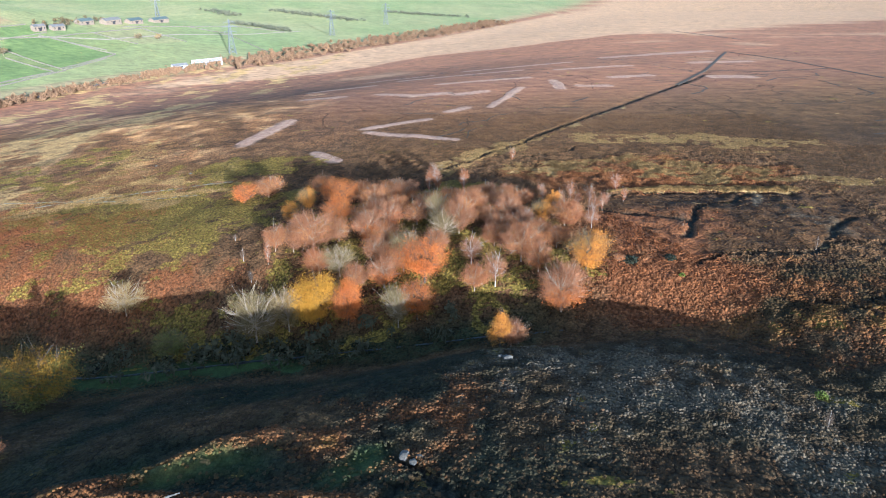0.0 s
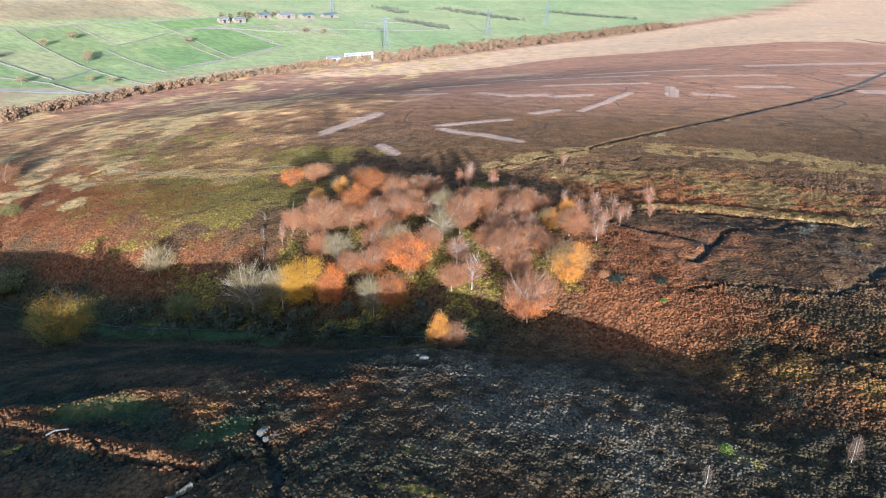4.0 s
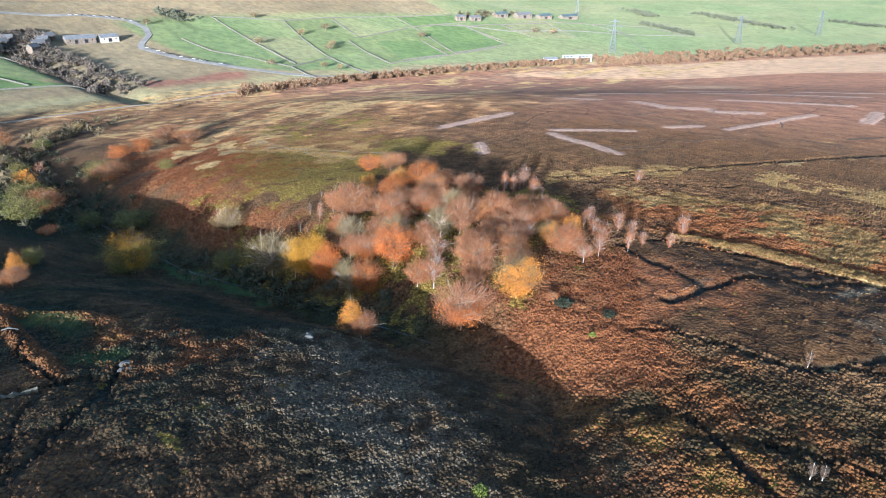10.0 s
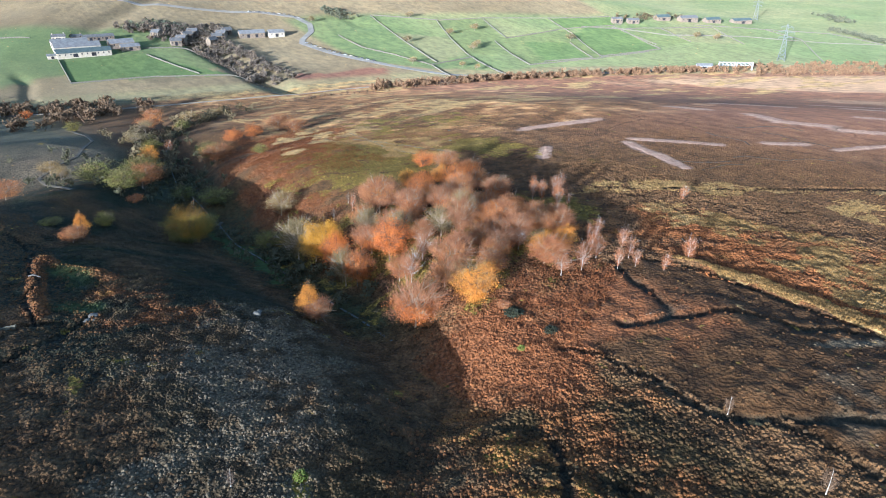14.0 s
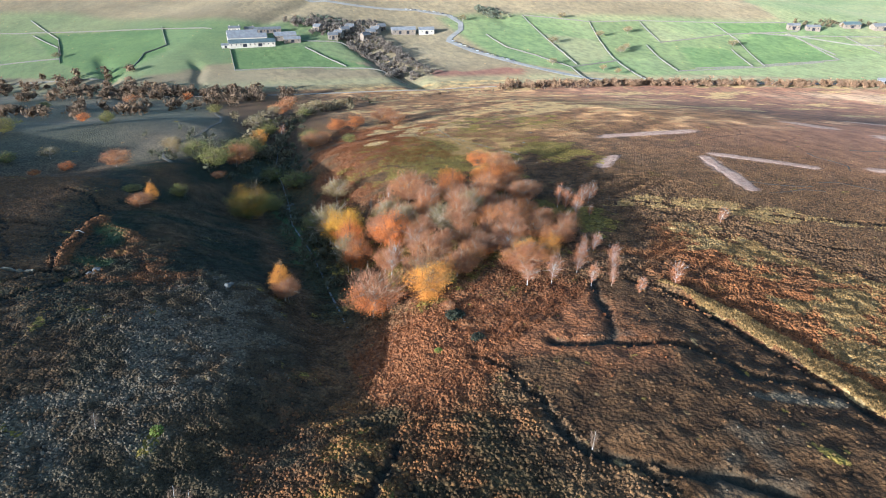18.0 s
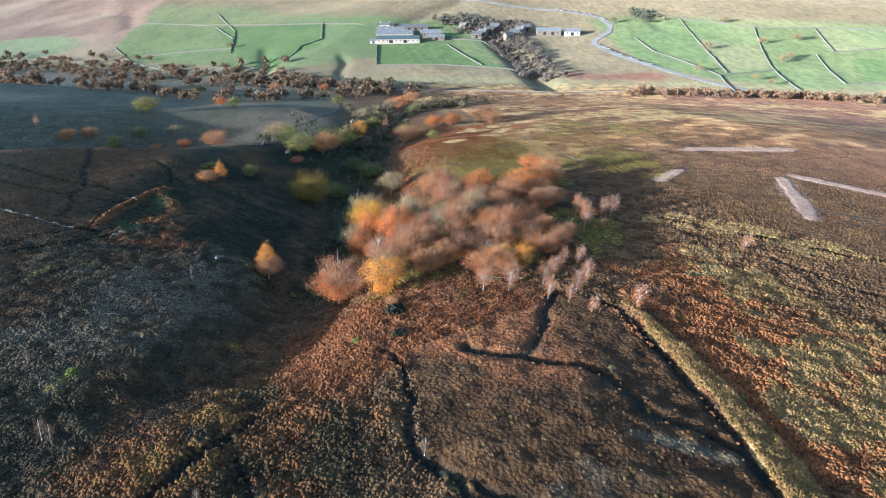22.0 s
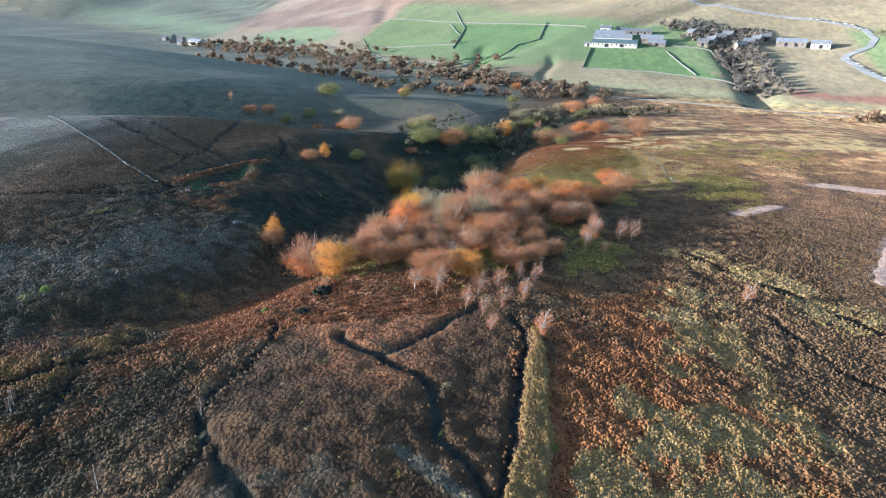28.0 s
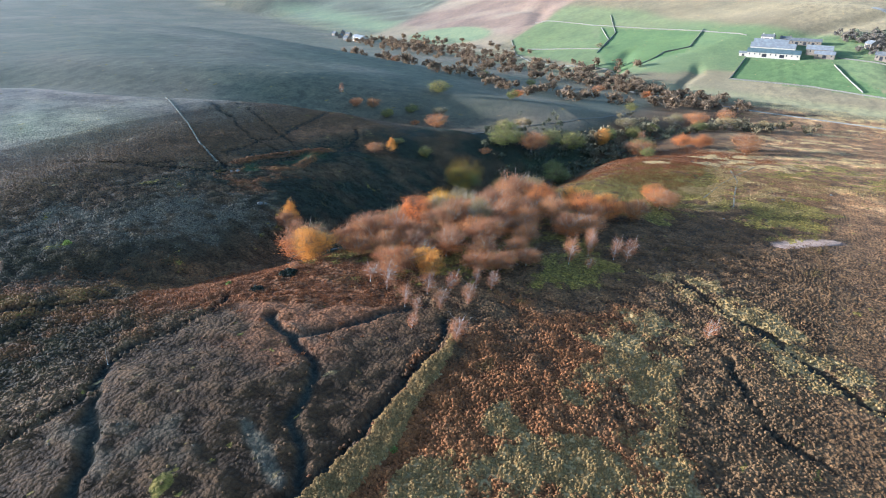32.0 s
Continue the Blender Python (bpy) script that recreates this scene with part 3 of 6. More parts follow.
    moor = moor + (woody - moor) * soft((-620 - y) / 60)[:, None]
    past = past + (moor - past) * hill[:, None]
    red = inside([(-543, 376), (-515, 478), (-436, 437), (-477, 354)], x + 6 * wave(x, y, 20, 59), y)[:, None] * 0.85
    past = past * (1 - red) + np.array((0.125, 0.056, 0.036)) * red
    w = c["west"][:, None]
    tone = tone * (1 - w) + past * w
    f = (c["floor"] * 0.7)[:, None]
    tone = tone * (1 - f) + np.array((0.165, 0.145, 0.07)) * f
    return np.clip(tone, 0.005, 0.9), c


def steps(*runs):
    """Grid lines: (from, to, spacing) runs joined end to end."""
    out = [np.arange(a, b, s) for a, b, s in runs]
    return np.append(np.concatenate(out), runs[-1][1])


def mesh_of(name, verts, faces, mats, smooth=False):
    """A mesh from arrays; faces all have the same number of corners."""
    me = bpy.data.meshes.new(name)
    verts, faces = np.asarray(verts, np.float32), np.asarray(faces, np.int32)
    k = faces.shape[1]
    me.vertices.add(len(verts))
    me.vertices.foreach_set("co", verts.ravel())
    me.loops.add(faces.size)
    me.loops.foreach_set("vertex_index", faces.ravel())
    me.polygons.add(len(faces))
    me.polygons.foreach_set("loop_start", np.arange(0, faces.size, k, dtype=np.int32))
    me.polygons.foreach_set("use_smooth", np.full(len(faces), smooth))
    me.update(calc_edges=True)
    for m in mats if isinstance(mats, (list, tuple)) else [mats]:
        me.materials.append(m)
    return me


gx = steps((-4600, -1500, 100), (-1500, -1100, 18), (-1100, -290, 9.5), (-290, -60, 2.0), (-60, 130, 0.95), (130, 190, 1.8), (190, 420, 6), (420, 4600, 90))
gy = steps((-4000, -760, 90), (-760, -300, 13), (-300, 0, 6), (0, 60, 1.6), (60, 250, 0.95), (250, 330, 1.8), (330, 620, 3.4), (620, 1150, 7.5), (1150, 2000, 25), (2000, 4700, 120))
GX, GY = np.meshgrid(gx, gy, indexing="ij")
X, Y = GX.ravel(), GY.ravel()
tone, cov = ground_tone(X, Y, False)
FINE = ramp(X, -75, -55) * ramp(X, 140, 125) * ramp(Y, 52, 64) * ramp(Y, 258, 245)


def swell(x, y):
    """Small heaves of the heather cover, a few strides across."""
    return 0.12 * wave(x, y, 2.9, 61) + 0.38 * (clumps(x, y) - 0.5)


BANK = 0.6 * np.clip((strip_half(X) + 0.3 - span(STRAW_STRIP, X, Y)) / 1.0, 0, 1)
Z = ground_z(X, Y) - 0.95 * cov["ditch"] - 0.3 * cov["lawn"] + swell(X, Y) * FINE + BANK
idx = np.arange(X.size).reshape(GX.shape)
quads = np.stack([idx[:-1, :-1], idx[1:, :-1], idx[1:, 1:], idx[:-1, 1:]], -1).reshape(-1, 4)
GROUND, n, l, b = material("moorland", 0.95, 0.1)
at = n.new("ShaderNodeVertexColor")
at.layer_name = "cover"
co = n.new("ShaderNodeTexCoord").outputs["Object"]
hb = n.new("ShaderNodeVertexColor")
hb.layer_name = "habit"
hs = n.new("ShaderNodeSeparateColor")
l.new(hb.outputs["Color"], hs.inputs[0])
LUMPY, CRACKED, BROKEN = hs.outputs[0], hs.outputs[1], hs.outputs[2]


def calc(op, a, b2):
    """A Math node on two sockets or numbers."""
    q = n.new("ShaderNodeMath")
    q.operation = op
    for s_in, v in zip(q.inputs, (a, b2)):
        if isinstance(v, (int, float)):
            s_in.default_value = v
        else:
            l.new(v, s_in)
    return q.outputs[0]


def warped(amount, scale):
    """Coordinates pushed about by noise, so that cells lose their even shape."""
    t = n.new("ShaderNodeTexNoise")
    t.inputs["Scale"].default_value, t.inputs["Detail"].default_value = scale, 3
    l.new(co, t.inputs["Vector"])
    q = n.new("ShaderNodeVectorMath")
    q.operation = "MULTIPLY_ADD"
    l.new(t.outputs["Color"], q.inputs[0])
    q.inputs[1].default_value = (amount, amount, amount)
    l.new(co, q.inputs[2])
    return q.outputs[0]


def cells(scale, feature, vec):
    t = n.new("ShaderNodeTexVoronoi")
    t.voronoi_dimensions = "2D"
    t.feature = feature
    t.inputs["Scale"].default_value = scale
    if feature == "SMOOTH_F1":
        t.inputs["Smoothness"].default_value = 0.5
    l.new(vec, t.inputs["Vector"])
    return t.outputs["Distance"]


fine, mid, broad = noise_node(n, l, 3.2, 5, co), noise_node(n, l, 0.16, 5, co), noise_node(n, l, 0.028, 5, co)
lump = cells(1.25, "SMOOTH_F1", warped(0.9, 0.7))
small = cells(3.4, "SMOOTH_F1", warped(0.4, 1.6))
crack = cells(0.034, "DISTANCE_TO_EDGE", warped(34.0, 0.03))
# self-shade of the lumps in colour: gaps darkened, tops lightened
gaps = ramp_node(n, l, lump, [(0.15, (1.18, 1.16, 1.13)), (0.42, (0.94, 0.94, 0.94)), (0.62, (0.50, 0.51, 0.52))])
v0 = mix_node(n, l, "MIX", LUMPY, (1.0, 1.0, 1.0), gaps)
v1 = ramp_node(n, l, fine, [(0.28, (0.68, 0.66, 0.64)), (0.5, (1, 1, 1)), (0.75, (1.34, 1.28, 1.2))])
v2 = ramp_node(n, l, mid, [(0.3, (0.80, 0.80, 0.82)), (0.7, (1.2, 1.18, 1.14))])
v3 = ramp_node(n, l, broad, [(0.32, (0.90, 0.92, 0.94)), (0.68, (1.10, 1.08, 1.05))])
base = at.outputs["Color"]
mx = n.new("ShaderNodeVertexColor")
mx.layer_name = "mix"
mz = n.new("ShaderNodeSeparateColor")
l.new(mx.outputs["Color"], mz.inputs[0])
mp = n.new("ShaderNodeMapping")
mp.inputs["Scale"].default_value = (0.55, 1.0, 1.0)
l.new(co, mp.inputs["Vector"])
for zone_out, scale, hue_a, hue_b in ((mz.outputs[1], 0.42, (0.122, 0.090, 0.016), (0.200, 0.140, 0.028)), (mz.outputs[0], 0.23, (0.165, 0.105, 0.038), (0.29, 0.198, 0.084))):
    lot = noise_node(n, l, scale, 9, mp.outputs["Vector"])
    on = ramp_node(n, l, calc("ADD", calc("MULTIPLY", calc("SUBTRACT", lot, 0.5), 2.4), zone_out), [(0.47, (0, 0, 0)), (0.56, (1, 1, 1))])
    hue = ramp_node(n, l, noise_node(n, l, 1.1, 6, co), [(0.3, hue_a), (0.7, hue_b)])
    base = mix_node(n, l, "MIX", on, base, hue)
brk = ramp_node(n, l, noise_node(n, l, 0.15, 11, mp.outputs["Vector"]), [(0.41, (0.62, 0.63, 0.64)), (0.48, (0.98, 0.98, 0.98)), (0.57, (1.06, 1.05, 1.03)), (0.64, (1.34, 1.30, 1.20))])
base = mix_node(n, l, "MULTIPLY", mz.outputs[2], base, brk)
v4 = ramp_node(n, l, noise_node(n, l, 0.55, 4, co), [(0.3, (0.74, 0.74, 0.75)), (0.7, (1.26, 1.24, 1.2))])
v1, v2, v4 = mix_node(n, l, "MIX", BROKEN, (1.0, 1.0, 1.0), v1), mix_node(n, l, "MIX", BROKEN, (1.0, 1.0, 1.0), v2), mix_node(n, l, "MIX", BROKEN, (1.0, 1.0, 1.0), v4)
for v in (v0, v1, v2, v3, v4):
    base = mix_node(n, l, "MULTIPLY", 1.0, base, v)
seam = ramp_node(n, l, crack, [(0.0, (1, 1, 1)), (0.012, (0.6, 0.6, 0.6)), (0.025, (0, 0, 0))])
some = ramp_node(n, l, noise_node(n, l, 0.012, 3, co), [(0.47, (0, 0, 0)), (0.58, (1, 1, 1))])
seam_on = calc("MULTIPLY", calc("MULTIPLY", seam, some), CRACKED)
base = mix_node(n, l, "MULTIPLY", seam_on, base, (0.35, 0.34, 0.34))
l.new(base, b.inputs["Base Color"])
relief = calc("ADD", calc("MULTIPLY", calc("SUBTRACT", 0.6, lump), 0.42), calc("MULTIPLY", calc("SUBTRACT", 0.6, small), 0.13))
relief = calc("MULTIPLY", calc("ADD", calc("MULTIPLY", relief, LUMPY), calc("MULTIPLY", fine, 0.10)), BROKEN)
bump_node(n, l, b, relief, 1.0, 1.0)
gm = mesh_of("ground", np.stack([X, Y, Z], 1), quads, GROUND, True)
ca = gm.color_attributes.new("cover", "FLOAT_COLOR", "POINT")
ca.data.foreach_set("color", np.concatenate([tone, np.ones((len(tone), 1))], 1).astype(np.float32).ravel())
LUMPS = ramp(Y, 20, -50, 1, 0.25) * (1 - cov["west"] * 0.9) * (1 - 0.45 * cov["cut"]) * (1 - 0.45 * cov["straw"]) * (1 - 0.9 * cov["lawn"]) * (1 - 0.8 * cov["burn"]) * (1 - 0.6 * cov["tan"]) * ramp(Y, 290, 400, 1, 0.12)
CRACKS = soft((Y - 250) / 60) * (1 - cov["west"]) * (1 - cov["tan"]) * ramp(X, -160, -90)
xa = gm.color_attributes.new("mix", "FLOAT_COLOR", "POINT")
xa.data.foreach_set("color", np.stack([cov["straw"] * (1 - cov["west"]) * (1 - cov["ditch"]), cov["moss"] * (1 - cov["west"]) * (1 - cov["ditch"]), np.maximum(soft((-45 - X) / 40) * soft((Y - 180) / 30), np.maximum(0.6 * soft((Y - 245) / 60), 0.45 * soft((40 - Y) / 60))) * (1 - 0.55 * cov["west"]), 0 * X + 1], 1).astype(np.float32).ravel())
ha = gm.color_attributes.new("habit", "FLOAT_COLOR", "POINT")
ha.data.foreach_set("color", np.stack([LUMPS, CRACKS, np.maximum(0.42, ramp(Y, 290, 480, 1, 0.4) * ramp(Y, -20, -140, 1, 0.4) * ramp(X, -220, -330, 1, 0.4)), np.ones(len(tone))], 1).astype(np.float32).ravel())
tagged(new("ground", gm), "rolling autumn moorland of heather, bracken and pale grass", "ground", kind="structure")


# ---- low plants ----
def scatter(name, hue, own, key, boxes, size, blades, tall, label, category, seed, fill=1.0, zone=None):
    """Clumps of one plant over rectangles (x0, x1, y0, y1, count), kept where cover() says so; one joined mesh."""
    rng = np.random.RandomState(seed)
    xs, ys = [], []
    for x0, x1, y0, y1, k in boxes:
        xs.append(rng.uniform(x0, x1, k))
        ys.append(rng.uniform(y0, y1, k))
    x, y = np.concatenate(xs), np.concatenate(ys)
    c = cover(x, y)
    other = np.maximum(np.maximum(c["straw"], c["burn"]), np.maximum(c["lawn"], c["ditch"]))
    if key == "heather":
        p = 1 - np.maximum(other, np.maximum(np.maximum(c["bracken"], 0.55 * c["moss"]), np.maximum(0.85 * c["bleach"], c["russet"] * 0.8)))
    elif key in ("bracken", "russet", "bleach", "moss"):
        p = c[key] * (1 - other)
    else:
        p = c[key] * (1 - c["ditch"])
    p = p * (1 - c["tan"]) * (1 - c["west"]) * (1 - 0.93 * c["cut"])
    if zone:
        p = p * zone(x, y)
    keep = rng.uniform(0, 1, x.size) < p * fill
    x, y = x[keep], y[keep]
    s = size * rng.uniform(0.55, 1.45, x.size)
    h = size * tall * rng.uniform(0.8, 1.2, x.size)
    lump = 0.6 * wave(x, y, 1.9, 77) + 0.5 * wave(x, y, 0.9, 78)       # hummocks a stride across
    inner = ramp(x, -75, -55) * ramp(x, 140, 125) * ramp(y, 52, 64) * ramp(y, 258, 245)
    z = ground_z(x, y) - 0.12 + swell(x, y) * inner + 0.6 * np.clip((strip_half(x) + 0.3 - span(STRAW_STRIP, x, y)) / 1.0, 0, 1)
    h = h * (1 + 0.3 * lump)
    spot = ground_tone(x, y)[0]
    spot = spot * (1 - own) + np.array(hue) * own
    spot = spot * rng.uniform(0.90, 1.12, (x.size, 1))
    k = x.size
    rot = rng.uniform(0, 6.28, k)
    if blades:                                     # leaning blades that fan out
        a = rot[:, None] + np.arange(blades) * 6.283 / blades + rng.uniform(-0.4, 0.4, (k, blades))
        out = s[:, None] * rng.uniform(0.3, 0.75, (k, blades))
        wid = s[:, None] * 0.36
        bx, by = np.cos(a), np.sin(a)
        base_z = np.repeat(z[:, None], blades, 1)
        p1 = np.stack([x[:, None] - by * wid, y[:, None] + bx * wid, base_z], -1)
        p2 = np.stack([x[:, None] + by * wid, y[:, None] - bx * wid, base_z], -1)
        p3 = np.stack([x[:, None] + bx * out, y[:, None] + by * out, base_z + h[:, None] * rng.uniform(0.7, 1.2, (k, blades)) + 0.1], -1)
        verts = np.stack([p1, p2, p3], 2).reshape(-1, 3)
        # the blades of a clump share one root vertex ring through a small foot triangle
        faces = np.arange(k * blades * 3).reshape(-1, 3)
    else:                                          # small uneven tufts, packed close
        m, round_top = 4, tall > 0.35 and size < 0.54
        a = rot[:, None] + np.arange(m) * 6.283 / m + rng.uniform(-0.3, 0.3, (k, m))
        rb = s[:, None] * rng.uniform(0.6, 1.3, (k, m)) * 0.62
        ring0 = np.stack([x[:, None] + np.cos(a) * rb, y[:, None] + np.sin(a) * rb, z[:, None] + rng.uniform(-0.05, 0.25, (k, m)) * h[:, None]], -1)
        top = np.stack([x + rng.normal(0, 0.2, k) * s, y + rng.normal(0, 0.2, k) * s, z + 0.15 + h], -1)[:, None, :]
        rings, f = [ring0], []
        if round_top:                              # rounded cushions where the camera passes near
            a1 = a + 0.6
            r1 = rb * rng.uniform(0.62, 0.86, (k, m))
            rings.append(np.stack([x[:, None] + np.cos(a1) * r1, y[:, None] + np.sin(a1) * r1, z[:, None] + 0.1 + rng.uniform(0.6, 0.95, (k, m)) * h[:, None]], -1))
            f += [(i, (i + 1) % m, m + i) for i in range(m)] + [((i + 1) % m, m + (i + 1) % m, m + i) for i in range(m)]
        o = m * (len(rings) - 1)
        verts = np.concatenate(rings + [top], 1).reshape(-1, 3)
        f += [(o + i, o + (i + 1) % m, o + m) for i in range(m)]
        faces = (np.array(f)[None] + (np.arange(k) * (o + m + 1))[:, None, None]).reshape(-1, 3)
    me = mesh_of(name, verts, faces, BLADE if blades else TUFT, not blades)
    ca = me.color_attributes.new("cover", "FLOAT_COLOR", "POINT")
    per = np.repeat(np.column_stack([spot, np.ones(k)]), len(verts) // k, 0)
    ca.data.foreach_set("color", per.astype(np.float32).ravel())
    ob = new(name, me)
    return tagged(ob, label, category, kind="stuff")


NEAR = [(-30, 130, 100, 262, 52000)]
MID = [(-150, -30, 110, 262, 30000), (-40, 165, 262, 330, 12000), (130, 190, 120, 262, 12000), (-120, 90, 0, 78, 24000)]


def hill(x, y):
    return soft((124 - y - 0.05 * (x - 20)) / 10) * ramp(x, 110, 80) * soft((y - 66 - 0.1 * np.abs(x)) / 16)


# tufts of the hill slope carry its shade in their colour
scatter("shade_toned_heather", (0.052, 0.042, 0.025), 0.2, "heather", [(-20, 110, 58, 130, 46000)], 0.44, 0, 0.36, "heather and crowberry on the hill, darkened for its shade", "heather", 70, zone=hill)
scatter("shade_toned_heather", (0.045, 0.045, 0.024), 0.2, "heather", [(-150, -20, 58, 130, 26000)], 0.65, 0, 0.42, "green heather and crowberry above the clough, darkened for its shade", "heather", 79, zone=hill)
scatter("heather", (0.090, 0.050, 0.022), 0.25, "heather", NEAR, 0.52, 0, 0.44, "dark brown heather cushions covering the moor", "heather", 71, zone=lambda x, y: 1 - 0.85 * hill(x, y))
scatter("heather", (0.102, 0.056, 0.024), 0.45, "heather", MID, 0.62, 0, 0.42, "dark brown heather clumps further over the moor", "heather", 80, zone=lambda x, y: 1 - 0.85 * hill(x, y))
scatter("russet_heather", (0.175, 0.071, 0.024), 0.35, "russet", [(-60, 140, 60, 262, 190000)], 0.52, 0, 0.46, "russet faded heather clumps on the slope", "heather", 72)
scatter("bleached_heather", (0.15, 0.122, 0.084), 0.5, "bleach", [(-10, 140, 60, 205, 60000)], 0.42, 0, 0.40, "bleached grey heather on the hill top", "heather", 73)
scatter("bracken", (0.170, 0.066, 0.024), 0.6, "bracken", [(-160, 90, 126, 215, 46000), (-250, -150, 150, 240, 9000)], 0.65, 5, 0.5, "dead orange bracken on the sunny bank", "bracken", 74)
scatter("moor_grass", (0.170, 0.110, 0.038), 0.75, "straw", [(-160, 165, 200, 300, 90000)], 0.52, 0, 0.44, "pale straw-coloured moor grass tussocks", "grass", 75)
scatter("bilberry", (0.130, 0.096, 0.018), 0.6, "moss", [(-165, 60, 140, 265, 36000)], 0.55, 0, 0.36, "yellow-green bilberry cushions among heather", "bilberry", 76)
scatter("grass_tussocks", (0.165, 0.098, 0.031), 0.85, "straw", [(48, 118, 192, 208, 12000), (40, 120, 205, 245, 8000)], 0.72, 0, 0.5, "shaggy straw-coloured tussocks on the narrow bank", "grass", 77)


# ---- trees ----
def part(name, me, parent, label=""):
    ob = new(name, me)
    ob.parent = parent
    return tagged(ob, label)


def tube(path, radii, sides=5):
    """Vertices and quads of a tapered tube along a path."""
    path, radii = np.asarray(path, float), np.asarray(radii, float)
    verts, faces = [], []
    for i, (p, r) in enumerate(zip(path, radii)):
        d = path[min(i + 1, len(path) - 1)] - path[max(i - 1, 0)]
        d = d / (np.linalg.norm(d) + 1e-9)
        u = np.cross(d, (0.3, 0.9, 0.2))
        u /= np.linalg.norm(u) + 1e-9
        v = np.cross(d, u)
        for k in range(sides):
            a = 6.2832 * k / sides
            verts.append(p + r * (math.cos(a) * u + math.sin(a) * v))
        if i:
            for k in range(sides):
                j = (k + 1) % sides
                o = (i - 1) * sides
                faces.append((o + k, o + j, o + sides + j, o + sides + k))
    return np.array(verts), np.array(faces)


def join(pieces):
    vs, fs, o = [], [], 0
    for v, f in pieces:
        vs.append(v)
        fs.append(f + o)
        o += len(v)
    return np.concatenate(vs), np.concatenate(fs)


WIND = np.array((-0.05, 0.30, 0.0))


def grow(seed, height, radius, limbs, lean=1.0, low=0.22, cone=False, lift=0.36):
    """A skeleton: trunk path, limb paths that end on an egg-shaped crown, and twig tips (place, way)."""
    rng = np.random.RandomState(seed)
    zs = np.linspace(0, (0.93 if cone else 0.60) * height, 6)
    bend = rng.uniform(-0.07, 0.07, 2) * height
    trunk = np.stack([bend[0] * (zs / height) ** 2 + WIND[0] * lean * zs * 0.3, bend[1] * (zs / height) ** 2 + WIND[1] * lean * zs * 0.25, zs - 0.5 * (zs == 0)], 1)
    paths, tips = [], []
    for i in range(limbs):
        t = (i + 0.5) / limbs
        a = i * 2.39996 + rng.uniform(-0.3, 0.3)
        if cone:
            f = low + (0.95 - low) * t
            out = radius * (1.04 - f) * rng.uniform(0.8, 1.1)
            end = np.array((math.cos(a) * out, math.sin(a) * out, height * (f + 0.03)))
        else:
            c = 1 - 1.75 * t                              # crown from its top down to its skirt
            s = math.sqrt(max(0.05, 1 - c * c)) * rng.uniform(0.72, 1.0)
            mid, half = height * (1 + lift) / 2, height * (1 - lift) / 2
            end = np.array((math.cos(a) * s * radius * 0.86, math.sin(a) * s * radius * 0.86, mid + half * c * 0.88 * rng.uniform(0.85, 1.0)))
            f = np.clip(low + (end[2] / height - low) * 0.42, low, 0.40) / 0.60
        k = f * 5 * (1.0 if not cone else 1 / 0.95)
        j = min(int(k), 4)
        p = trunk[j] + (trunk[j + 1] - trunk[j]) * min(k - j, 1)
        end = end + WIND * lean * (end[2] * 0.35 + 0.2 * radius)
        path = [p]
        for s in (0.35, 0.7, 1.0):
            q = p + (end - p) * s
            if not cone:
                q[2] += 0.10 * height * math.sin(3.14 * s) * (-0.4 if end[2] > p[2] + 0.3 * height else 0.5)
            path.append(q + rng.normal(0, 0.045 * radius, 3))
        path = np.array(path)
        paths.append(path)
        for _ in range(2):
            s = rng.uniform(0.45, 1.0) ** 0.8 * 3
            j = min(int(s), 2)
            q = path[j] + (path[j + 1] - path[j]) * (s - j) + rng.normal(0, 0.07 * radius, 3)
            way = path[j + 1] - path[j]
            way = way / (np.linalg.norm(way) + 1e-9) + rng.normal(0, 0.5, 3) + np.array((0, 0, 0.3 if not cone else 0.0)) + WIND * lean
            tips.append((q, way / np.linalg.norm(way)))
    return trunk, paths, tips, rng


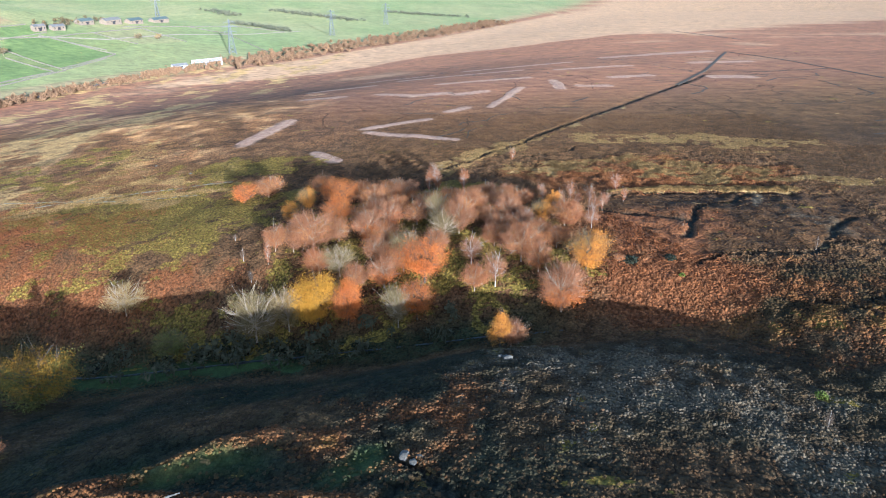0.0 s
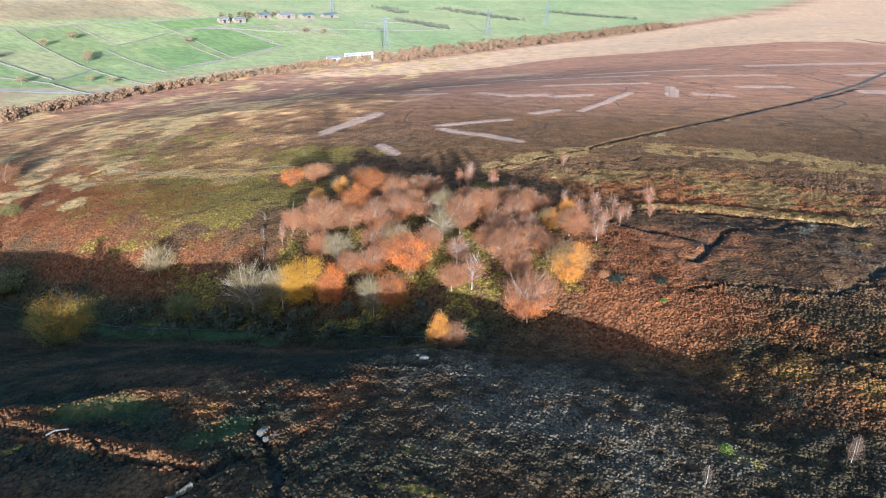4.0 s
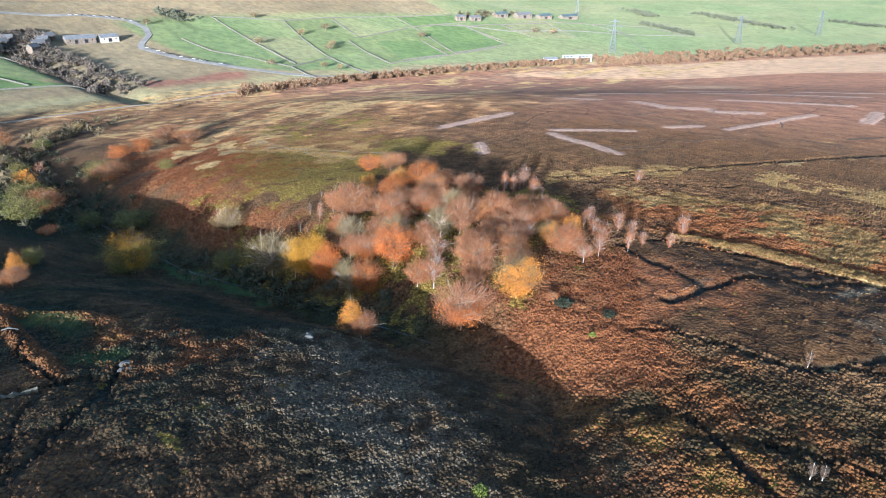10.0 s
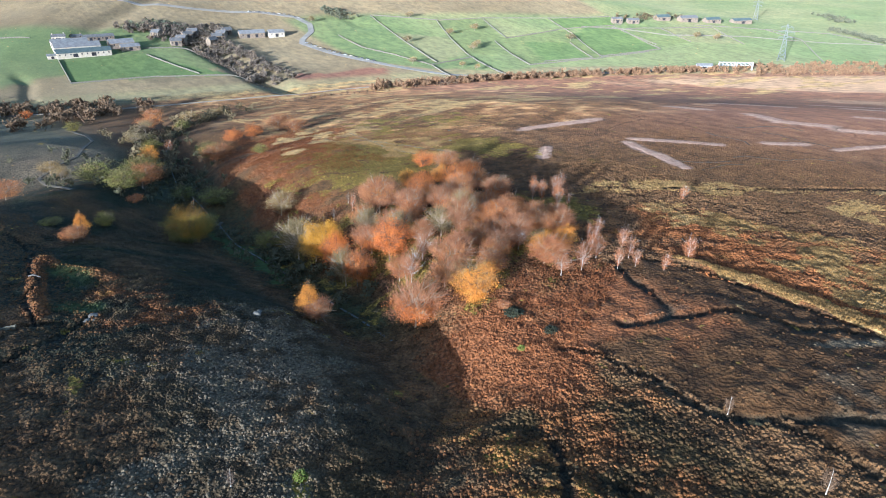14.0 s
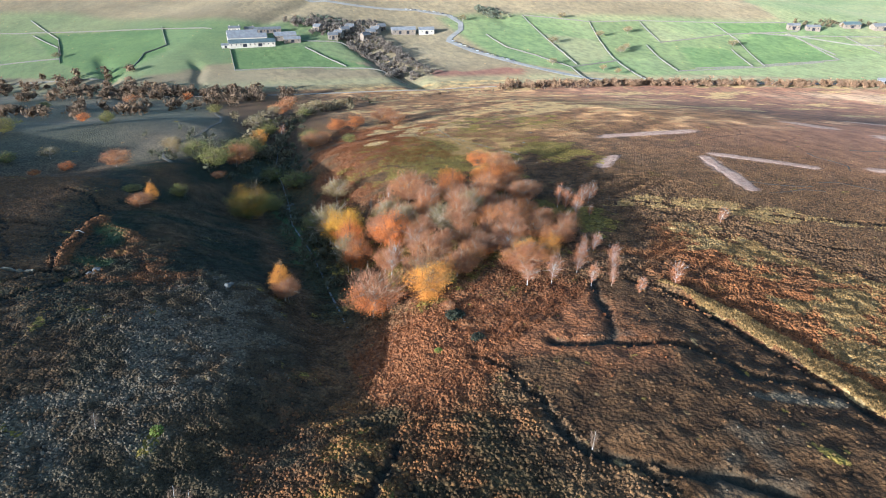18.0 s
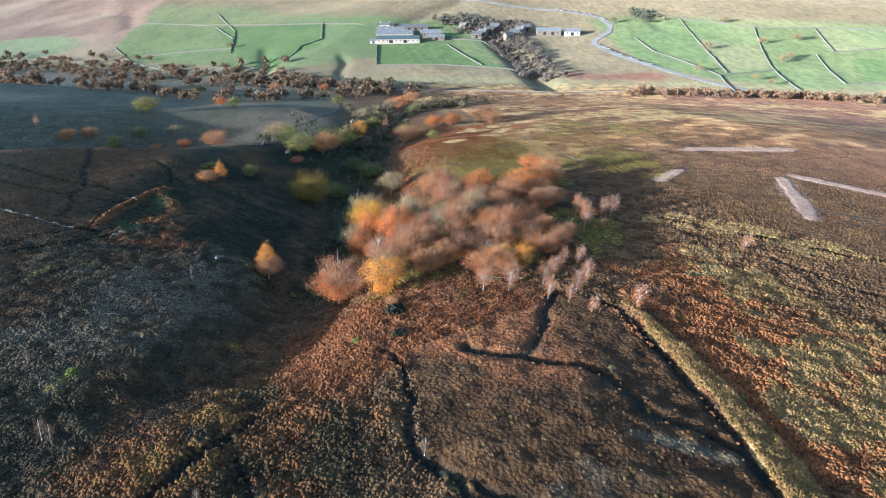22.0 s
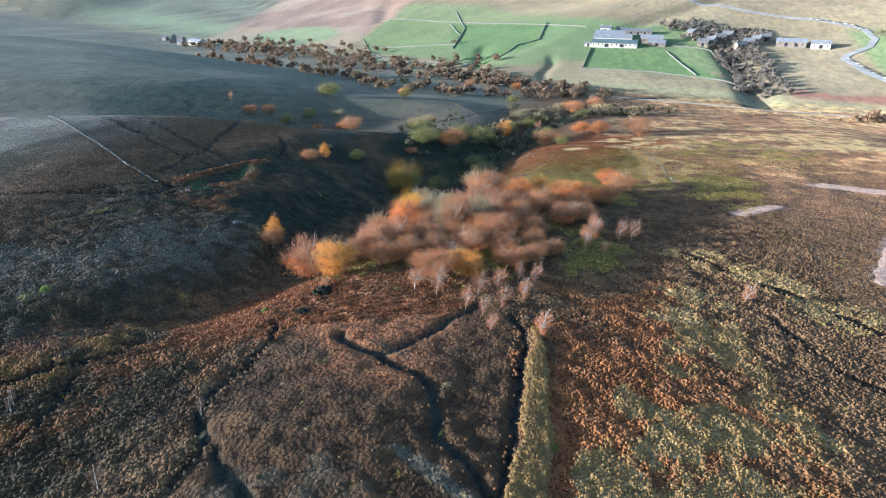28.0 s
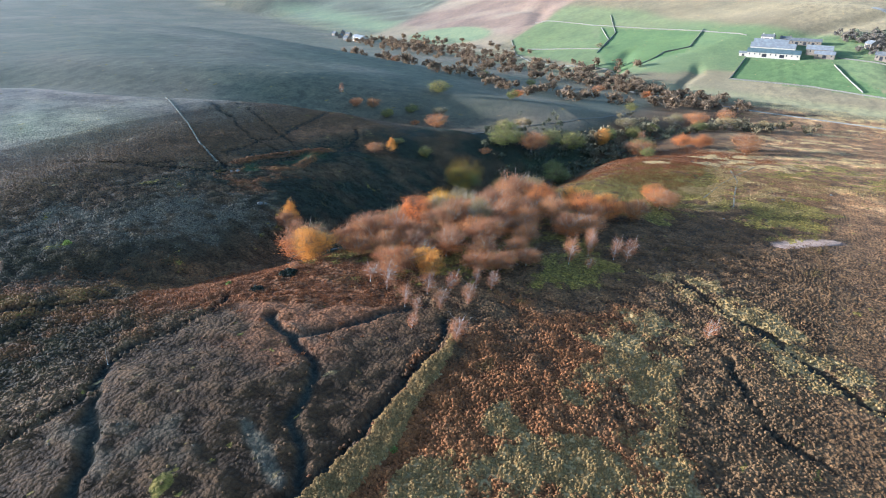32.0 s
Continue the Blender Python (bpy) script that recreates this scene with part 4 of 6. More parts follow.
def dome(rng, count, height, radius, low, lean, share=1.0, cone=False, edge=2.6, knots=130, loose=0.50):
    """Points in an uneven, wind-blown crown, gathered round knots at the branch ends, and the way that twigs grow there."""
    lobes = rng.normal(0, 1, (7, 3))
    lobes[:, 2] = lobes[:, 2] * 0.6 + 0.15
    lobes /= np.linalg.norm(lobes, axis=1, keepdims=True)
    d = rng.normal(0, 1, (knots * 5, 3))
    d /= np.linalg.norm(d, axis=1, keepdims=True)
    out = np.clip((d @ lobes.T).max(1), 0.3, 1)                # great boughs, with gaps between them
    keep = rng.uniform(0, 1, len(d)) < (out - 0.25) * 1.7
    d, out = d[keep][:knots], out[keep][:knots]
    s = rng.uniform(0.1, 1, len(d)) ** (1 / edge) * rng.uniform(0.85, 1.1, len(d))
    mid, half = height * (0.50 + 0.42 * low), height * 0.52 * (1 - low)
    k = (0.66 + 0.34 * out ** 2) * s
    z = mid + d[:, 2] * half * k
    f = np.clip((z / height - low) / (1 - low), 0, 1)
    vase = np.clip(0.58 + 1.0 * f, 0, 1.05)                   # narrow where the boughs fork, wide above
    if cone:
        vase = 1.55 * np.clip(1.08 - f, 0.05, 1)
    askew = rng.uniform(0.86, 1.14, 2)
    knot = np.column_stack([d[:, 0] * radius * k * vase * askew[0], d[:, 1] * radius * k * vase * askew[1], z])
    i = rng.randint(0, len(knot), count * 2)
    spread = loose * radius / 4.6 * rng.uniform(0.6, 1.4, len(knot))[i]
    q = knot[i] * (1 - 0.30 * rng.uniform(0, 1, (count * 2, 1)) ** 2 * np.array((1, 1, 0.5))) + rng.normal(0, 1, (count * 2, 3)) * spread[:, None] * np.array((1, 1, 0.75))
    q = q[(q[:, 2] < height * (low + share * (1.05 - low))) & (q[:, 2] > 0.06 * height)][:count]
    way = q - np.array((0, 0, height * (low + 0.02)))
    way = way / (np.linalg.norm(way, axis=1, keepdims=True) + 1e-9) + np.array((0, 0, 0.06)) + WIND * lean * 0.9
    way /= np.linalg.norm(way, axis=1, keepdims=True)
    q = q + WIND * lean * (q[:, 2:3] * 0.35 + 0.1 * radius)
    return q, way


def twig_cloud(rng, spots, reach, width):
    """Fine twigs as slivers that fan outwards."""
    q, w = spots
    count = len(q)
    way = w + rng.normal(0, 0.24, (count, 3))
    way /= np.linalg.norm(way, axis=1, keepdims=True)
    start = q - way * reach * 0.55
    end = start + way * reach * rng.uniform(0.55, 1.15, (count, 1))
    side = np.cross(way, rng.normal(0, 1, (count, 3)))
    side *= width / (np.linalg.norm(side, axis=1, keepdims=True) + 1e-9)
    v = np.stack([start - side, start + side, end], 1).reshape(-1, 3)
    return v, np.arange(count * 3).reshape(-1, 3)


def leaf_cloud(rng, spots, size):
    """Small leaf sprays: bent pairs of triangles."""
    p, w = spots
    count = len(p)
    p = p + rng.normal(0, 0.12, (count, 3))
    n = rng.normal(0, 0.7, (count, 3)) + w * 0.7
    u = np.cross(n, rng.normal(0, 1, (count, 3)))
    u *= (size * rng.uniform(0.6, 1.3, (count, 1))) / (np.linalg.norm(u, axis=1, keepdims=True) + 1e-9)
    v = np.cross(n, u)
    v *= (size * 0.8) / (np.linalg.norm(v, axis=1, keepdims=True) + 1e-9)
    verts = np.stack([p - u, p + v * 0.7 - np.array((0, 0, 0.1 * size)), p + u, p - v], 1).reshape(-1, 3)
    o = (np.arange(count) * 4)[:, None]
    faces = np.concatenate([o + np.array([[0, 1, 3]]), o + np.array([[1, 2, 3]])], 0)
    return verts, faces


def tree_kind(name, seed, height, radius, bark, limbs, stem=0.012, twigs=None, leaves=None, leaves2=None, cone=False, low=0.22, lean=1.0, lift=0.2):
    """One tree of a kind, at the origin; its parts are the trunk, each limb with its forks, and the crown."""
    trunk, paths, tips, rng = grow(seed, height, radius, limbs, cone=cone, low=low, lean=lean, lift=lift)
    r = stem * height
    root = new(name)
    root.empty_display_size = 0.5
    rad = r * np.array((1.5, 1.0, 0.8, 0.5, 0.3, 0.12))
    part("trunk", mesh_of("trunk", *tube(trunk, rad, 7), bark, True), root)
    for p in paths:
        k = 0.74 * r
        pcs = [tube(p, (k, k * 0.75, k * 0.45, k * 0.12), 4)]
        for _ in range(4):                                   # forks
            j = rng.randint(1, 3)
            d = p[j + 1] - p[j]
            d = d + rng.normal(0, 0.5, 3) * np.linalg.norm(d)
            pcs.append(tube([p[j], p[j] + d * 0.6, p[j] + d * 1.05 + np.array((0, 0, 0.12)) * radius * 0.4], (k * 0.6, k * 0.42, k * 0.14), 3))
        part("limb", mesh_of("limb", *join(pcs), bark, True), root)
    if twigs:
        m, count, reach, width = twigs
        count, width = int(count * 1.0), width * 0.90
        part("crown", mesh_of("crown", *twig_cloud(rng, dome(rng, count, height, radius, max(lift, 0.06), lean, 1.0, cone), reach, width), m), root)
    for lv in (leaves, leaves2):
        if lv:
            m, count, reach, size, share = lv
            count, size = int(count * 1.1), size * 0.86
            part("foliage", mesh_of("foliage", *leaf_cloud(rng, dome(rng, count, height, radius, max(lift, 0.05), lean, share or 1.0, cone, 3.0, 170, 0.55), size), m), root)
    return root


KINDS = {}


def kind(key, *variants):
    KINDS[key] = list(variants)


kind("bare", *[("beech_tree", s, 10, 4.6, BARK_PALE, 22, dict(twigs=(TWIG_PINK, 6400, 1.3, 0.022), leaves=(LEAF_RUST, 3200, 1.0, 0.10, 0.8), lift=0.10, low=0.12)) for s in (1, 2, 3, 41, 42)])
kind("oakbare", *[("oak_tree", s, 10, 4.6, BARK_PALE, 26, dict(twigs=(TWIG_GREY, 7400, 0.9, 0.020), lean=0.2, lift=0.14, low=0.16)) for s in (4, 5)])
kind("rust", *[("beech_tree", s, 10, 4.8, BARK_PALE, 20, dict(twigs=(TWIG_PINK, 4600, 1.3, 0.022), leaves=(LEAF_RUST, 4400, 1.0, 0.105, 0.85), lift=0.08, low=0.12)) for s in (6, 7, 31, 43)])
kind("mixed", *[("beech_tree", s, 10, 4.5, BARK_PALE, 20, dict(twigs=(TWIG_PINK, 5200, 1.3, 0.022), leaves=(LEAF_ORANGE, 4200, 1.15, 0.105, 0.5), lift=0.06, low=0.12)) for s in (8, 9, 45)])
kind("orange", *[("beech_tree", s, 10, 4.2, BARK_DARK, 18, dict(twigs=(TWIG_PINK, 1800, 1.2, 0.02), leaves=(LEAF_ORANGE, 7200, 0.95, 0.115, None), lift=0.06, low=0.12)) for s in (10, 11, 44)])
kind("gold", *[("beech_tree", s, 10, 4.3, BARK_DARK, 20, dict(twigs=(TWIG_GREY, 1800, 1.2, 0.02), leaves=(LEAF_GOLD, 8000, 0.9, 0.115, None), low=0.08, lean=1.0, lift=0.05)) for s in (12, 13)])
kind("yellow", *[("oak_tree", s, 10, 4.2, BARK_DARK, 20, dict(leaves=(LEAF_YELLOW, 17000, 0.8, 0.088, None), low=0.12, lean=0.2, lift=0.08)) for s in (14,)])
kind("olive", *[("oak_tree", s, 10, 5.0, BARK_DARK, 18, dict(leaves=(LEAF_OLIVE, 4200, 1.0, 0.17, None), twigs=(TWIG_GREY, 1400, 1.2, 0.024), low=0.12, lean=0.3, lift=0.06)) for s in (15, 16)])
kind("dome", *[("oak_tree", s, 10, 5.4, BARK_DARK, 20, dict(leaves=(LEAF_OLIVE, 7000, 1.0, 0.115, 0.7), leaves2=(LEAF_YELLOW, 9500, 0.95, 0.088, None), low=0.12, lean=0.1, lift=0.05)) for s in (17,)])
kind("birch", *[("birch_tree", s, 10, 2.3, BARK_BIRCH, 14, dict(stem=0.006, twigs=(TWIG_BIRCH, 1300, 1.3, 0.018), leaves=(LEAF_RUST, 400, 0.9, 0.08, None), lift=0.08, low=0.1)) for s in (18, 19, 20)])
kind("birchp", *[("birch_tree", s, 10, 3.2, BARK_BIRCH, 16, dict(stem=0.010, twigs=(TWIG_PINK, 2600, 1.3, 0.02), lift=0.16, low=0.14)) for s in (21, 22)])
kind("larch", *[("larch_tree", s, 10, 3.0, BARK_DARK, 36, dict(stem=0.012, leaves=(LEAF_GOLD, 6500, 0.6, 0.10, None), cone=True, low=0.06, lean=0.5, lift=0.06)) for s in (23,)])
LABELS = {"bare": "leafless beech tree with pale trunk and pinkish twigs", "oakbare": "leafless grey-green oak tree at the clough edge",
          "rust": "windswept beech tree with sparse rust-coloured leaves", "mixed": "beech tree with bare pink top and orange lower leaves",
          "orange": "beech tree full of orange autumn leaves", "gold": "dense golden-orange windswept beech tree", "yellow": "oak tree with bright yellow autumn leaves",
          "olive": "broad oak tree with dull olive leaves in the clough", "dome": "round oak tree with yellow-green sunlit crown", "birch": "slender white-stemmed birch with russet twigs",
          "birchp": "small leafless birch tree with white forked trunk", "larch": "conical larch tree with golden needles"}
MASTERS = {}


def plant(key, places):
    """Trees of one kind at (x, y, height, crown radius)."""
    for i, (x, y, h, r) in enumerate(places):
        vs = KINDS[key]
        v = i % len(vs)
        name, seed, h0, r0, bark, limbs, kw = vs[v]
        turn = (i * 67) % 50 - 25
        if x < -120:
            r = min(r, 0.66 * h)
        if key == "birch":
            h, r = 1.05 * h, 0.9 * r
        z = gz(x, y)
        away = x < -120
        if (key, v, away) not in MASTERS:
            if away:                                  # coarser sprays on trees that stay far off
                kw = dict(kw)
                limbs = limbs * 2 // 3
                if kw.get("twigs"):
                    m, c, reach, w = kw["twigs"]
                    kw["twigs"] = (m, int(c * 0.5), reach, w * 1.5)
                for lv in ("leaves", "leaves2"):
                    if kw.get(lv):
                        m, c, reach, w, share = kw[lv]
                        kw[lv] = (m, int(c * 0.5), reach, w * 1.4, share)
            ob = tree_kind(name, seed, h0, r0, bark, limbs, **kw)
            MASTERS[key, v, away] = ob
        else:
            ob = copy_thing(MASTERS[key, v, away], pose(0, 0, 0))
        tall = {"dome": 1.04, "larch": 1.0, "birch": 1.0, "birchp": 0.95, "yellow": 0.92, "oakbare": 0.95, "gold": 0.95, "orange": 0.92}.get(key, 0.86)
        ob.matrix_basis = pose(x, y, z, 0, 0, turn) @ Matrix.Diagonal((1.17 * r / r0, 1.17 * r / r0, tall * h / h0, 1))
        tagged(ob, LABELS[key], "tree", group="trees of the clough wood")


plant("bare", [(-48.2, 170.3, 10.5, 3.6), (-42.8, 169.4, 10.5, 4), (-36.7, 168.3, 15, 6.6), (4.5, 168.8, 13.5, 4.6),
               (20.3, 152.9, 11.9, 5.6), (24.2, 148.2, 9.4, 3.8), (34.5, 171, 9.1, 5.4), (13.9, 160.6, 8, 3.4), (13.3, 173.2, 7.5, 3.6),
               (14.6, 118.8, 7.6, 3.2), (-7.6, 176.6, 9, 4), (8.2, 180.5, 9.3, 5.4), (-16.1, 166.2, 8.9, 4.6), (-10.5, 155.5, 9.5, 4.4), (-23.1, 153.1, 9.4, 3.6),
               (23.5, 187, 6.5, 4.5), (-2, 160, 8.5, 4), (16, 166, 8, 4)])
plant("oakbare", [(-48.2, 143.7, 16, 7.6), (-40.1, 146, 14, 5), (-11.2, 140.7, 13, 4.4), (-87.1, 155.6, 11, 5.6), (-1.3, 174.7, 11.6, 4.4),
                  (-9.4, 157.5, 11, 4.2), (0.5, 165.2, 10, 4.7), (-28, 158, 10, 4.5), (-219, 96.3, 8, 5), (-188, 97, 9, 4), (-270.6, 147, 9.5, 6), (-329, 166.4, 11, 6.8), (-338.3, 199.6, 10, 6), (-346, 221, 8, 6), (-217.2, 38.5, 7, 5.5)])
plant("rust", [(-60.3, 212.3, 9, 5.3), (-40.1, 208.6, 8.6, 4.4), (-21.5, 189, 11, 4.8), (-26.5, 199, 8.5, 5),
               (-16.3, 200, 7.6, 5.4), (17.6, 184.8, 7.4, 4.6), (-204.7, 170.6, 12, 8.2), (-218.3, 223.1, 10, 7), (-151.4, 73.6, 9.5, 7.6), (-164.6, 124.6, 14, 8.5), (-130.3, 113.7, 4.5, 5), (-357, 175.5, 13, 8.5), (-405, 190.4, 11, 8), (-193.9, 33.6, 4.8, 4), (-235.3, 220.7, 12, 8)])
plant("rust", [(-473.4, 66, 10, 7), (-478.5, -169, 10, 8), (-189.2, -8.7, 8, 4.2), (-198.3, -1.2, 8.4, 4.9), (-78.7, 84.8, 7, 3.8), (44.6, 148.5, 2.6, 1.5)])
plant("mixed", [(-21.6, 169.6, 12.6, 4.4), (-15.5, 152.1, 11, 4.6), (-15.3, 176.3, 10, 3.8), (-13.1, 197.1, 8.7, 5), (28.5, 136.6, 15.5, 6.1), (19.1, 176.4, 9.5, 4.2)])
plant("orange", [(-35.9, 201, 9, 4.6), (-4.7, 151.2, 14, 5.6), (-31.6, 180.8, 11, 5), (-32.1, 194, 10.2, 5), (-6.5, 141.7, 12.6, 4.3), (-24.2, 144.1, 14.5, 4.2), (-67.6, 207.8, 7.5, 4), (-227.4, 188.7, 9.3, 6),
                 (-198.7, 46.8, 5.3, 5), (-334, 42.5, 8, 4.5), (-223.6, 199.3, 10, 6), (-473.8, 112.4, 8, 4.4)])
plant("gold", [(35.9, 146.9, 12, 5.2), (-46.8, 185.3, 7.6, 2.9), (-43.9, 197.2, 8.3, 3), (32.5, 179.5, 8, 2.8), (28.4, 175.4, 7.5, 3), (-228, 143, 12, 4.9)])
plant("yellow", [(-32.5, 145.6, 17, 6.2)])
plant("dome", [(-92, 122.5, 15.4, 7.6)])
plant("larch", [(12.2, 118.2, 9.6, 2.6), (-86.4, 88.6, 8.8, 2.3)])
plant("birchp", [(7.4, 153.8, 9.5, 3), (13.2, 146.1, 11, 3), (41.8, 169.2, 5.6, 2.3), (23.7, 172.6, 6.2, 2.4)])
plant("birch", [(35.7, 186.9, 5.5, 2), (40.2, 183.4, 6.4, 2.2), (45.4, 189.5, 6, 1.8), (55.8, 189.2, 4.5, 1.3), (47.7, 182.4, 6, 1.5), (49.8, 186.4, 4.8, 1.3), (26.5, 240.5, 5.2, 1.7), (-4.6, 205.8, 8, 1.7), (-1.8, 206.7, 7.5, 1.8), (-3, 213, 7, 1.8), (31.1, 190.9, 5.9, 1.2),
                (40.2, 193.4, 6.2, 1.7), (30.7, 194.6, 5.7, 1.6), (43.2, 174.7, 8, 2.4), (55.7, 199, 6.5, 2), (-3.6, 216.2, 7.2, 2), (6.9, 204.5, 8.4, 2.1),
                (7, 209.5, 3.6, 1.3), (-49.3, 165.3, 7, 1.2), (-254.7, 160.2, 11, 2.9), (-196.1, -25.1, 7.6, 2.1)])
plant("olive", [(-214.4, 171.2, 12, 6.5), (-172, 183, 5.7, 4.4), (-100.6, 97.7, 6.5, 3.3), (-100.8, 82, 3.2, 3.5), (-141.9, 148, 10.5, 6.4), (-168.3, 107.2, 10.9, 8),
                (-263.6, 153.9, 9.8, 5.1), (-162.4, 116.2, 8.6, 5.9), (-262.7, 11.5, 12, 8), (-280, 62.2, 8.7, 4.6), (-149.4, 114.4, 12, 7), (-239.9, 144.7, 10.4, 4.8), (-187.2, 126.7, 12, 6),
                (-210.3, 21.1, 7, 5.5), (-110, 133, 9, 5), (-70, 143, 9, 4.5)])
plant("olive", [(-200.5, 135, 14, 7.5), (-159.1, 139.4, 8, 6.4), (-358.3, 128, 9, 5), (-311.6, 185.6, 9.2, 5.2), (-291.5, 158, 7, 5.5), (-193, 13.7, 7.5, 4.4), (-461.6, 2, 8, 5.8), (-446, -42.5, 10, 9)])


# ---- the far side of the valley ----
SLATE = plain("slate_roof", (0.065, 0.063, 0.062), (0.115, 0.112, 0.108), 0.6)
SHEET = plain("sheet_roof", (0.105, 0.102, 0.10), (0.165, 0.16, 0.155), 0.3, rough=0.85)
TEAL = plain("green_sheet_roof", (0.045, 0.060, 0.058), (0.075, 0.092, 0.086), 0.3, rough=0.6)
CREAM = plain("cream_render", (0.30, 0.255, 0.19), (0.42, 0.37, 0.285), 0.5)
BROWNWALL = plain("brown_stone_wall", (0.13, 0.10, 0.07), (0.21, 0.165, 0.12), 0.8)
DARKGAP = plain("dark_opening", (0.015, 0.015, 0.018), (0.03, 0.03, 0.035), 0.8, rough=0.4)
WHITE = plain("white_paint", (0.30, 0.29, 0.27), (0.40, 0.39, 0.37), 0.6, rough=0.5)
TARMAC = plain("pale_tarmac", (0.10, 0.092, 0.080), (0.155, 0.142, 0.124), 0.08)
TRACK = plain("gravel_track", (0.12, 0.10, 0.076), (0.19, 0.163, 0.125), 0.1)
MOSSWALL = plain("mossy_gritstone", (0.05, 0.045, 0.03), (0.13, 0.115, 0.08), 0.8, bump=0.05, island=True)
PATH_SOIL = plain("worn_soil", (0.045, 0.038, 0.027), (0.085, 0.070, 0.049), 0.4)
STEEL = plain("galvanised_steel", (0.13, 0.135, 0.14), (0.21, 0.215, 0.22), 0.5, rough=0.55, metal=0.3)
WATER = plain("broken_water", (0.015, 0.018, 0.018), (0.05, 0.055, 0.055), 0.9, rough=0.45)


def resample(pts, step):
    out = []
    for a, b in zip(pts, pts[1:]):
        k = max(1, int(math.hypot(b[0] - a[0], b[1] - a[1]) / step))
        out += [(a[0] + (b[0] - a[0]) * i / k, a[1] + (b[1] - a[1]) * i / k) for i in range(k)]
    return np.array(out + [pts[-1]], float)


def band(pts, width, step, lift):
    """Left edge, right edge and heights of a ribbon that follows the land."""
    p = resample(pts, step)
    d = np.gradient(p, axis=0)
    d /= np.linalg.norm(d, axis=1, keepdims=True) + 1e-9
    s = np.stack([-d[:, 1], d[:, 0]], 1) * width / 2
    a, b = p + s, p - s
    return a, b, ground_z(a[:, 0], a[:, 1]) + lift, ground_z(b[:, 0], b[:, 1]) + lift


def ribbon(name, pts, width, mat, label, category, lift=0.3, step=8.0):
    a, b, za, zb = band(pts, width, step, lift)
    k = len(a)
    v = np.concatenate([np.column_stack([a, za]), np.column_stack([b, zb]), np.column_stack([a, za - 1.2]), np.column_stack([b, zb - 1.2])])
    i = np.arange(k - 1)
    f = np.concatenate([np.stack([i, i + 1, k + i + 1, k + i], 1), np.stack([2 * k + i, 2 * k + i + 1, i + 1, i], 1), np.stack([k + i, k + i + 1, 3 * k + i + 1, 3 * k + i], 1)])
    return tagged(new(name, mesh_of(name, v, f, mat)), label, category, kind="structure")


def stone_wall(pts, label, height=1.5, width=0.8, step=3.0, seed=1, broken=False, mat=None):
    """A dry-stone wall: uneven courses, with a rounded cope."""
    rng = np.random.RandomState(seed)
    p = resample(pts, step)
    d = np.gradient(p, axis=0)
    d /= np.linalg.norm(d, axis=1, keepdims=True) + 1e-9
    s = np.stack([-d[:, 1], d[:, 0]], 1)
    z = ground_z(p[:, 0], p[:, 1])
    h = height * rng.uniform(0.75, 1.15, len(p))
    if broken:
        h = h * rng.choice((0.1, 0.25, 0.6, 1.0), len(p))
    rows = []
    for off, up in ((0.5, -0.6), (0.42, 0.55), (0.34, 0.92), (0.0, 1.0), (-0.34, 0.92), (-0.42, 0.55), (-0.5, -0.6)):
        q = p + s * width * off + rng.normal(0, 0.04 * width, p.shape)
        rows.append(np.column_stack([q, z + h * up]))
    k, m = len(p), len(rows)
    v = np.concatenate(rows)
    i = np.arange(k - 1)
    f = np.concatenate([np.stack([r * k + i, r * k + i + 1, (r + 1) * k + i + 1, (r + 1) * k + i], 1) for r in range(m - 1)])
    return tagged(new("stone_wall", mesh_of("stone_wall", v, f, mat or STONE)), label, "wall", group="field walls")


def box(x0, x1, y0, y1, z0, z1):
    v = np.array([(x, y, z) for z in (z0, z1) for y in (y0, y1) for x in (x0, x1)], float)
    f = np.array([(0, 2, 3, 1), (4, 5, 7, 6), (0, 1, 5, 4), (2, 6, 7, 3), (0, 4, 6, 2), (1, 3, 7, 5)])
    return v, f


def beam(a, b, t):
    return tube([a, b], (t, t), 4)


